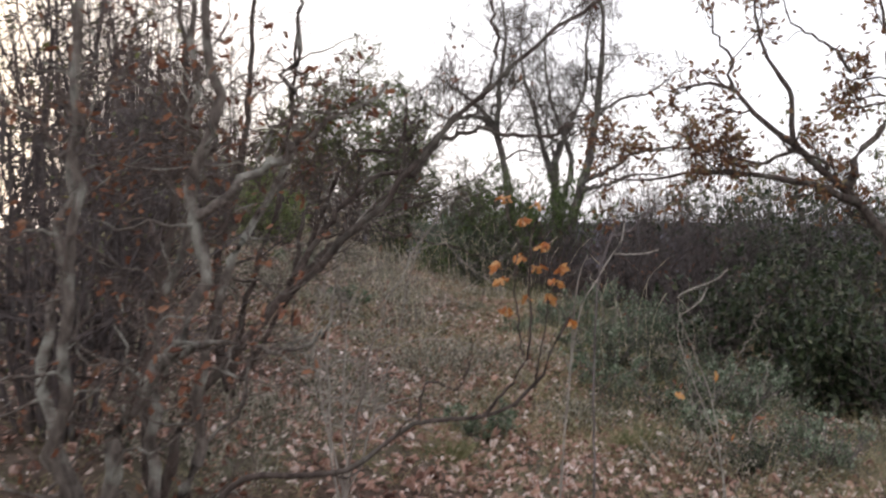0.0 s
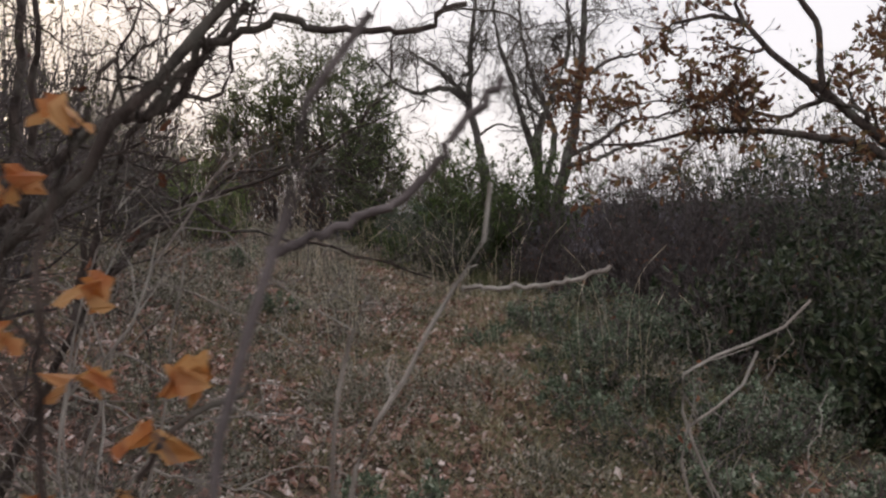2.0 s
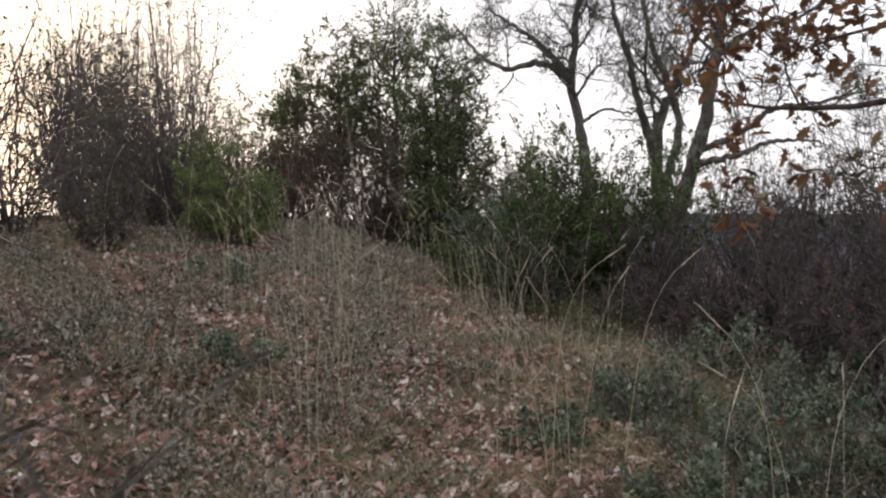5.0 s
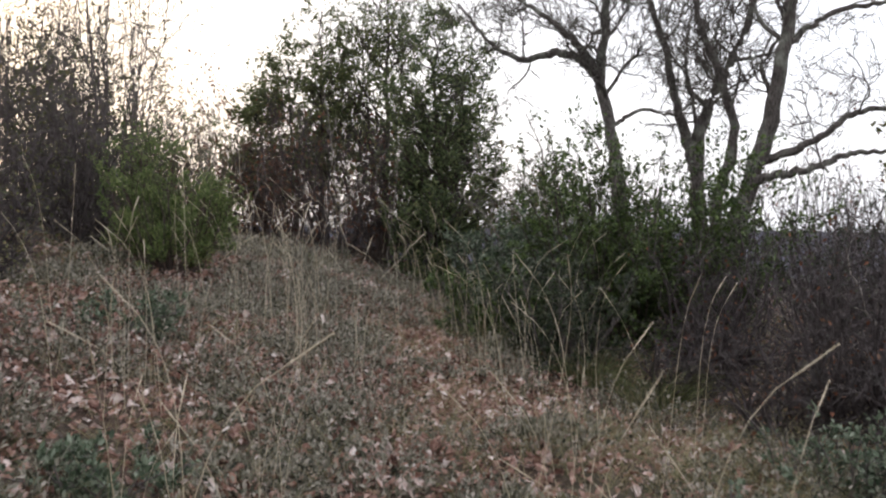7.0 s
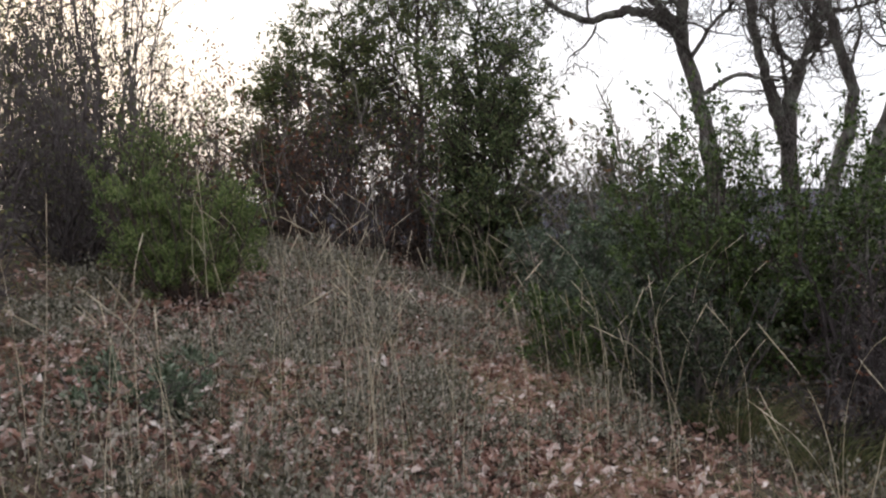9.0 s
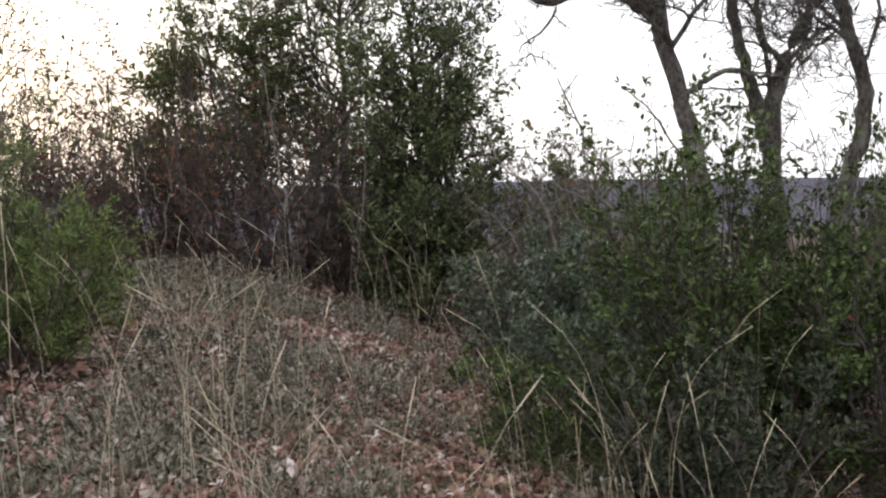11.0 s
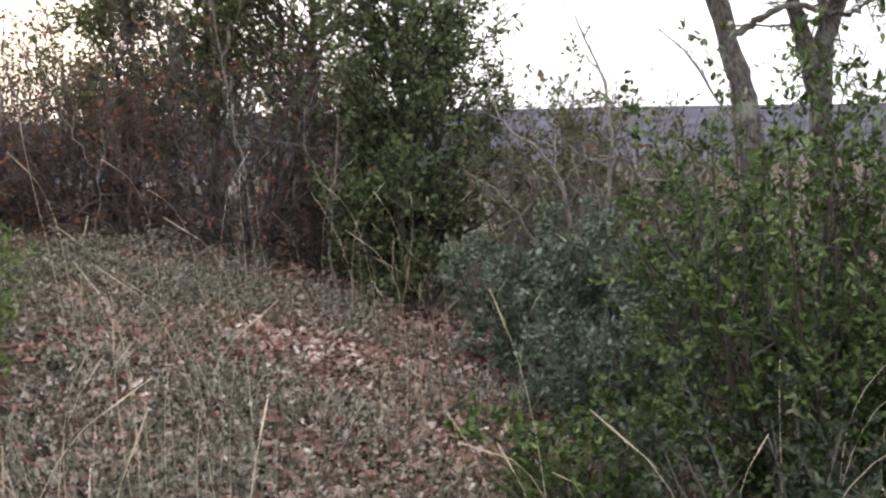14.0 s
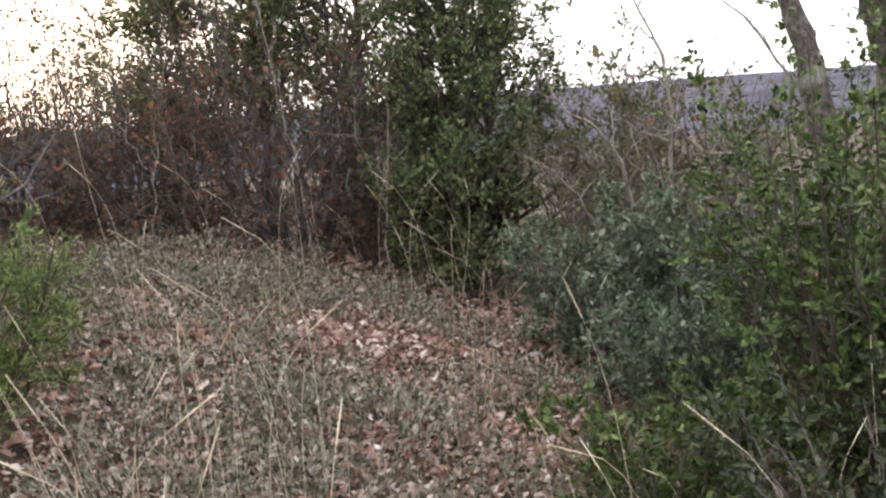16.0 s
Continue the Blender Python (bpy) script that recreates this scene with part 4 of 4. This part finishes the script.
plant("thicket_shrub", b, [
    ([b, (-0.09, 3.25, 1.52), (-0.05, 3.25, 1.58), (0.0, 3.25, 1.66), (0.03, 3.25, 1.7), (0.04, 3.25, 1.75)], 0.0045, 0.0018),
    ([(0.01, 3.25, 1.66), (0.07, 3.25, 1.66), (0.1, 3.25, 1.66), (0.14, 3.25, 1.67)], 0.0022, 0.001),
    ([b, (-0.11, 3.25, 1.52), (-0.1, 3.25, 1.59), (-0.08, 3.25, 1.64), (-0.07, 3.25, 1.66)], 0.003, 0.0012),
], [dict(count=16, length=0.1, first=0.4, angle=45, gnarl=0.3, up=0.12, segs=4, least=0.001)],
    "thin crooked shoots of bleached brushwood", "shrub", 146, PALE_TWIG, wobble=0.0012, stem_points=34)
b = root_at(0.5, 3.75)
plant("thicket_shrub", b, [
    ([b, (0.46, 3.7, 0.9), (0.29, 3.6, 1.43), (0.36, 3.6, 1.48), (0.39, 3.6, 1.53)], 0.004, 0.0015),
    ([b, (0.42, 3.65, 1.1), (0.29, 3.6, 1.5), (0.35, 3.6, 1.53), (0.41, 3.6, 1.55), (0.46, 3.6, 1.59)], 0.0035, 0.0012),
], [dict(count=14, length=0.12, first=0.4, angle=45, gnarl=0.25, up=0.1, segs=4, least=0.001)],
    "leafless pale shoots rising beside the path", "shrub", 147, PALE_TWIG, wobble=0.0012, stem_points=34, crown=[(LOBED, 3, 0.035, ORANGE, "leaves", 0.8, 0.0, 0.6)])
b = root_at(2.45, 13.5)
plant("sapling", b, [([b, (2.5, 13.5, 1.1), (2.3, 13.6, 1.45), (2.25, 13.7, 1.8)], 0.016, 0.005), ([b, (2.35, 13.4, 0.9), (2.15, 13.3, 1.25)], 0.01, 0.004)],
      [dict(count=14, length=0.35, first=0.3, angle=45, gnarl=0.25, up=0.1, segs=5)], "crooked dead sapling with bleached grey bark", "sapling", 144, PALE_TWIG)
for i, (x, y, tx, ty) in enumerate([(-1.9, 6.9, 1.1, -0.25), (-1.7, 7.5, 0.9, -0.2), (-1.3, 6.2, 0.8, 0.15)]):
    b = root_at(x, y, 0.0)
    mid, end = root_at(x + 0.55 * tx, y + 0.5 * ty, -0.12), root_at(x + tx, y + ty, -0.03)
    plant("fallen_branch", b, [([(x, y, b[2] + 0.16), mid, end], 0.007, 0.003), ([mid, (mid[0] + 0.3, mid[1] + 0.2, mid[2] + 0.03), root_at(mid[0] + 0.6, mid[1] + 0.25, -0.03)], 0.005, 0.0025)],
          [dict(count=12, length=0.35, first=0.2, angle=30, gnarl=0.12, up=0.0, segs=4)], "dry fallen branch lying on the leaves", "branch", 145 + 200 * i, PALE_TWIG, group="dry fallen branches", wobble=0.006)
for i, (x, y, tx, ty) in enumerate([(1.15, 5.6, 0.35, 0.4), (1.6, 7.2, 0.4, 0.2), (-0.95, 7.6, -0.2, 0.2), (1.25, 9.2, 0.1, 0.3), (2.1, 8.4, 0.3, 0.1)]):
    b = root_at(x, y)
    z = b[2]
    plant("thicket_shrub", b, [([b, (x + 0.4 * tx, y + 0.4 * ty, z + 0.4), (x + tx, y + ty, z + 0.75)], 0.005, 0.0015), ([b, (x - 0.3 * tx, y + 0.3, z + 0.35), (x - 0.4 * tx, y + 0.4, z + 0.7)], 0.004, 0.0015)],
          [dict(count=12, length=0.25, first=0.2, angle=45, gnarl=0.25, up=0.1, segs=5)], "single leafless shoots of pale brushwood", "shrub", 150 + i, PALE_TWIG,
          crown=[(LOBED, 5, 0.05, RUSSET, "leaves", 0.8, 0.0, 0.6)])


# ---- ground cover ----
def scatter(count, rng, box, weight):
    """Points in a box of the plan, kept by a weight between 0 and 1."""
    x0, x1, y0, y1 = box
    p = rng.uniform((x0, y0), (x1, y1), size=(count * 4, 2))
    p = p[rng.random(len(p)) < weight(p[:, 0], p[:, 1])][:count]
    return p


def patch(x, y, s=1.0, o=0.0):
    return 0.5 + 0.25 * np.sin(s * (1.3 * x + 0.9 * y) + o) + 0.25 * np.sin(s * (2.1 * x - 1.6 * y) + 1.7 * o + 1)


def trail(x, y):
    """1 along the trodden leafy strip, 0 off it."""
    mid = np.interp(y, (0, 5, 9, 13, 16, 19), (0.1, 0.3, -0.3, -0.8, -1.0, -1.1))
    return np.exp(-(((x - mid) / 0.75) ** 2))


cover_rng = np.random.default_rng(201)
litter = []
for count, shape in ((3500, LOBED), (22000, RAGGED)):
    p = scatter(count, cover_rng, (-6.5, 6.0, -1.0, 21), lambda x, y: (0.15 + 0.85 * np.exp(-((x + 0.4) / 4.0) ** 4 - ((y - 10) / 9) ** 8)) * (0.6 + 0.4 * np.maximum(trail(x, y), patch(x, y, 1.5) ** 2)) * np.where((y > 6) & (y < 12) & (x > 0.4), 0.55, 1.0))
    pos = np.stack([p[:, 0], p[:, 1], ground_z(p[:, 0], p[:, 1]) + cover_rng.uniform(0.006, 0.04, len(p))], -1)
    a = cover_rng.uniform(0, 2 * np.pi, len(p))
    way = np.stack([np.cos(a), np.sin(a), cover_rng.normal(size=len(p)) * 0.3], -1)
    litter.append(leaves(shape, pos, way, 0.03 + 0.045 * cover_rng.random(len(p)) ** 1.6, cover_rng, 0.5, 0.6))
for count, box in ((9000, (-3.0, 0.4, 12.0, 18.3)), (6000, (-2.6, 1.6, 8.0, 12.5)), (3500, (-2.0, 2.0, 5.0, 8.5))):
    p = scatter(count, cover_rng, box, lambda x, y: 0.6 + 0.4 * trail(x, y))
    pos = np.stack([p[:, 0], p[:, 1], ground_z(p[:, 0], p[:, 1]) + cover_rng.uniform(0.006, 0.05, len(p))], -1)
    a = cover_rng.uniform(0, 2 * np.pi, len(p))
    way = np.stack([np.cos(a), np.sin(a), cover_rng.normal(size=len(p)) * 0.35], -1)
    litter.append(leaves(RAGGED, pos, way, 0.03 + 0.04 * cover_rng.random(len(p)), cover_rng, 0.4, 0.6))
p = scatter(14000, cover_rng, (-3.0, 0.2, 12.0, 17.5), lambda x, y: np.ones_like(x))
p = np.concatenate([p, scatter(42000, cover_rng, (-7.0, 6.0, -1.0, 22.0), lambda x, y: (0.25 + 0.75 * np.exp(-((x + 0.6) / 2.6) ** 4 - ((y - 11.5) / 7.5) ** 6)) * (0.6 + 0.4 * patch(x, y, 2.0, 0.3)))])
pos = np.stack([p[:, 0], p[:, 1], ground_z(p[:, 0], p[:, 1]) + cover_rng.uniform(0.0, 0.025, len(p))], -1)
a = cover_rng.uniform(0, 2 * np.pi, len(p))
way = np.stack([np.cos(a), np.sin(a), cover_rng.normal(size=len(p)) * 0.4], -1)
litter.append(leaves(DIAMOND, pos, way, 0.012 + 0.03 * cover_rng.random(len(p)) ** 1.5, cover_rng, 0.4, 0.6))
tagged(new("leaf_litter", build_mesh("leaf_litter", litter, LITTER, False)),
       "brown and pinkish fallen oak leaves strewn over the ground", "leaf litter", kind="stuff")

# low heath cushions, each a dense dome of fine shoots
p = np.concatenate([
    scatter(150, cover_rng, (-4.2, 2.8, 4.5, 18.0), lambda x, y: np.clip(1.2 * patch(x, y, 1.1, 0.6) - 0.6 * trail(x, y), 0.05, 1)),
    scatter(40, cover_rng, (-3.4, -0.9, 15.6, 17.9), lambda x, y: np.clip(1.0 - 0.75 * trail(x, y), 0.05, 1)),
    scatter(48, cover_rng, (-2.6, 0.0, 9.5, 15.6), lambda x, y: np.clip(patch(x, y, 2.0, 1.5), 0, 1)),
    scatter(24, cover_rng, (-2.3, -0.5, 13.0, 16.0), lambda x, y: np.clip(patch(x, y, 2.4, 0.9) + 0.15, 0, 1)),
    scatter(60, cover_rng, (-2.2, 2.2, 6.3, 12.0), lambda x, y: np.clip(patch(x, y, 1.4, 0.2) + 0.1, 0, 1)),
])
n_stem = 86
wide = cover_rng.uniform(0.13, 0.46, len(p))
high = wide * cover_rng.uniform(0.38, 0.7, len(p))
a = cover_rng.uniform(0, 2 * np.pi, (len(p), n_stem))
r = np.sqrt(cover_rng.random((len(p), n_stem)))
fx, fy = p[:, :1] + wide[:, None] * r * 0.75 * np.cos(a), p[:, 1:] + wide[:, None] * r * 0.75 * np.sin(a)
f = np.stack([fx, fy, ground_z(fx, fy) - 0.01], -1).reshape(-1, 3)
d = unit(np.stack([0.7 * r * np.cos(a), 0.7 * r * np.sin(a), np.full_like(r, 0.8)], -1).reshape(-1, 3) + 0.2 * cover_rng.normal(size=f.shape))
tall = (high[:, None] * (1.05 - 0.55 * r * r) * cover_rng.uniform(0.75, 1.2, r.shape)).reshape(-1)
q = [f]
for s in range(2):
    d = unit(d + 0.22 * cover_rng.normal(size=d.shape))
    q.append(q[-1] + d * (tall / 2)[:, None])
stem_lines = np.stack(q, 1)
pl, wl_ = along(stem_lines, 150000, cover_rng, 0.3)
tagged(new("heath_shrublets", build_mesh("heath_shrublets", [blades(stem_lines, np.full(stem_lines.shape[:2], 0.0014), cover_rng), leaves(DIAMOND, pl, wl_ + 0.6 * cover_rng.normal(size=wl_.shape), cover_rng.uniform(0.016, 0.036, len(pl)), cover_rng, 0.1)], HEATH, False)),
       "low grey-green heath cushions among the leaves", "undergrowth", kind="stuff")

# winter grass in tufts
p = np.concatenate([scatter(500, cover_rng, (-1.8, 1.8, 8.0, 14.8), lambda x, y: np.clip(patch(x, y, 1.7, 1.1), 0, 1)), scatter(1500, cover_rng, (-1.6, 2.9, 4.5, 12.5), lambda x, y: np.clip(0.35 + patch(x, y, 1.3, 0.4), 0, 1) * np.clip(0.35 + 0.5 * (x + 0.6), 0.25, 1)), scatter(2300, cover_rng, (-4.5, 3.4, 3.0, 18.5), lambda x, y: np.clip(patch(x, y, 0.9, 2.0) ** 1.3 * (1 - 0.5 * trail(x, y)) + 0.45 * np.exp(-((x - 0.6) ** 2)) * (y < 12) * (y > 6), 0, 1))])
foot = np.stack([p[:, 0], p[:, 1], ground_z(p[:, 0], p[:, 1]) - 0.01], -1)
n_blade = 11
f = np.repeat(foot, n_blade, 0) + np.concatenate([cover_rng.normal(size=(len(foot) * n_blade, 2)) * 0.03, np.zeros((len(foot) * n_blade, 1))], 1)
d = unit(np.stack([cover_rng.normal(size=len(f)) * 0.35, cover_rng.normal(size=len(f)) * 0.35, np.ones(len(f))], -1))
tall = (cover_rng.uniform(0.06, 0.3, len(foot)) * np.where(cover_rng.random(len(foot)) < 0.12, 1.7, 1.0)).repeat(n_blade) * cover_rng.uniform(0.6, 1.2, len(f))
q = [f]
out = unit(np.stack([d[:, 0], d[:, 1], np.zeros(len(f))], -1))
for s in range(3):
    d = unit(d + out * 0.28 + np.array([0, 0, -0.15]) * s * 0.6)
    q.append(q[-1] + d * (tall / 3)[:, None])
g_lines = np.stack(q, 1)
wid = np.linspace(1, 0.15, 4)[None] * cover_rng.uniform(0.0012, 0.002, (len(f), 1))
tagged(new("winter_grass", build_mesh("winter_grass", [blades(g_lines, wid, cover_rng)], GRASS, False)), "tufts of faded winter grass", "grass", kind="stuff")


# ---- green tussocks along the bush's edge ----
def tussock(x, y, height, spread, seed):
    rng = np.random.default_rng(seed)
    b = root_at(x, y, 0.0)
    n = 420
    a, r = rng.uniform(0, 2 * np.pi, n), np.sqrt(rng.random(n))
    foot = np.stack([0.45 * spread * r * np.cos(a), 0.45 * spread * r * np.sin(a), np.full(n, -0.02)], -1)
    d = unit(np.stack([0.5 * r * np.cos(a), 0.5 * r * np.sin(a), np.ones(n)], -1) + 0.12 * rng.normal(size=(n, 3)))
    out = unit(np.stack([np.cos(a), np.sin(a), np.zeros(n)], -1))
    tall = height * rng.uniform(0.5, 1.15, n)
    q = [foot]
    for s in range(4):
        d = unit(d + out * 0.16 + np.array([0, 0, -0.12]) * s)
        q.append(q[-1] + d * (tall / 4)[:, None])
    line = np.stack(q, 1)
    wid = np.linspace(1, 0.12, 5)[None] * rng.uniform(0.0016, 0.003, (n, 1))
    ob = tagged(new("grass_tussock", build_mesh("grass_tussock", [blades(line, wid, rng)], LUSH, False)), "tall green grass tussock at the bush's foot", "grass", "green grass tussocks")
    ob.location = b
    return ob


for i, (x, y, h, s) in enumerate([(-0.25, 14.85, 0.5, 0.4), (0.08, 14.3, 0.45, 0.4), (0.55, 13.75, 0.42, 0.4), (0.95, 13.4, 0.42, 0.4), (-0.45, 5.7, 0.15, 0.25), (0.8, 6.3, 0.18, 0.3), (1.5, 8.0, 0.28, 0.35), (0.75, 8.7, 0.2, 0.3), (1.2, 10.6, 0.32, 0.35)]):
    tussock(x, y, h, s, 400 + i)


# ---- tall dry stalks ----
def grass_stalk(seed):
    rng = np.random.default_rng(seed)
    h = rng.uniform(0.7, 1.0)
    t = np.linspace(0, 1, 14)
    nod = rng.uniform(0.02, 0.1) + rng.uniform(0.05, 1.0) * t ** 4
    step = h / 13
    line = np.stack([np.cumsum(np.sin(nod)) * step, 0.02 * np.sin(3 * t + seed), np.cumsum(np.cos(nod)) * step], -1)
    line = (line - line[0])[None]
    root = tagged(new("grass_stalk", build_mesh("grass_stalk", [tubes(line, np.linspace(0.0013, 0.0008, 14)[None], 4)], STRAW)),
                  "tall dry straw-coloured grass stalk with a slim seed head", "grass stalk", "tall dry grass stalks")
    head = np.stack([line[0, -1] + (line[0, -1] - line[0, -2]) * k for k in np.linspace(-0.6, 1.1, 7)])[None]
    rad = np.array([[0.0006, 0.0012, 0.0017, 0.0018, 0.0016, 0.0011, 0.0004]]) * rng.uniform(0.7, 1.1)
    pos, way = along(head, 46, rng, 0.05)
    awn = leaves(NARROW, pos, way + 0.16 * rng.normal(size=way.shape), np.full(46, 0.008), rng)
    part = new("seed_head", build_mesh("seed_head", [tubes(head, rad, 5), awn], STRAW, False))
    part.parent = root
    return root


stalk_rng = np.random.default_rng(301)
kinds = [grass_stalk(310 + k) for k in range(8)]
STANDS = [(-1.75, 11.4, 0.4, 9), (-1.35, 12.6, 0.35, 8), (-0.85, 12.3, 0.3, 9), (0.0, 12.9, 0.35, 7), (0.5, 13.2, 0.35, 6), (0.9, 11.4, 0.35, 4), (-1.6, 14.2, 0.5, 12), (-0.9, 15.6, 0.4, 8), (-1.0, 17.2, 0.35, 9), (0.35, 9.4, 0.4, 8), (-0.6, 9.6, 0.5, 9), (1.2, 8.2, 0.4, 7), (-2.3, 15.6, 0.6, 9), (0.2, 11.0, 0.5, 8), (-1.6, 17.6, 0.6, 10), (0.4, 14.0, 0.25, 5), (-2.2, 13.2, 0.3, 6), (-0.2, 13.2, 0.2, 6), (-1.5, 13.3, 0.3, 4), (-0.7, 9.9, 0.15, 5), (0.4, 9.1, 0.18, 5), (-1.15, 12.4, 0.12, 8), (-1.6, 11.2, 0.15, 6), (-1.35, 13.0, 0.2, 6), (-0.15, 13.4, 0.2, 5), (-1.9, 14.0, 0.3, 6), (-0.5, 13.7, 0.2, 5)]
first_used = 0
for x, y, s, n in STANDS:
    for _ in range(n):
        px, py = x + s * stalk_rng.normal() * 0.7, y + s * stalk_rng.normal() * 0.7
        m = pose(*root_at(px, py, 0.01), float(stalk_rng.normal() * 3.5), float(stalk_rng.normal() * 3.5), float(stalk_rng.uniform(0, 360)))
        sc = stalk_rng.uniform(0.75, 1.1)
        if first_used < 8:
            kinds[first_used].matrix_basis = m
        else:
            copy_thing(kinds[stalk_rng.integers(8)], m @ Matrix.Scale(float(sc), 4))
        first_used += 1
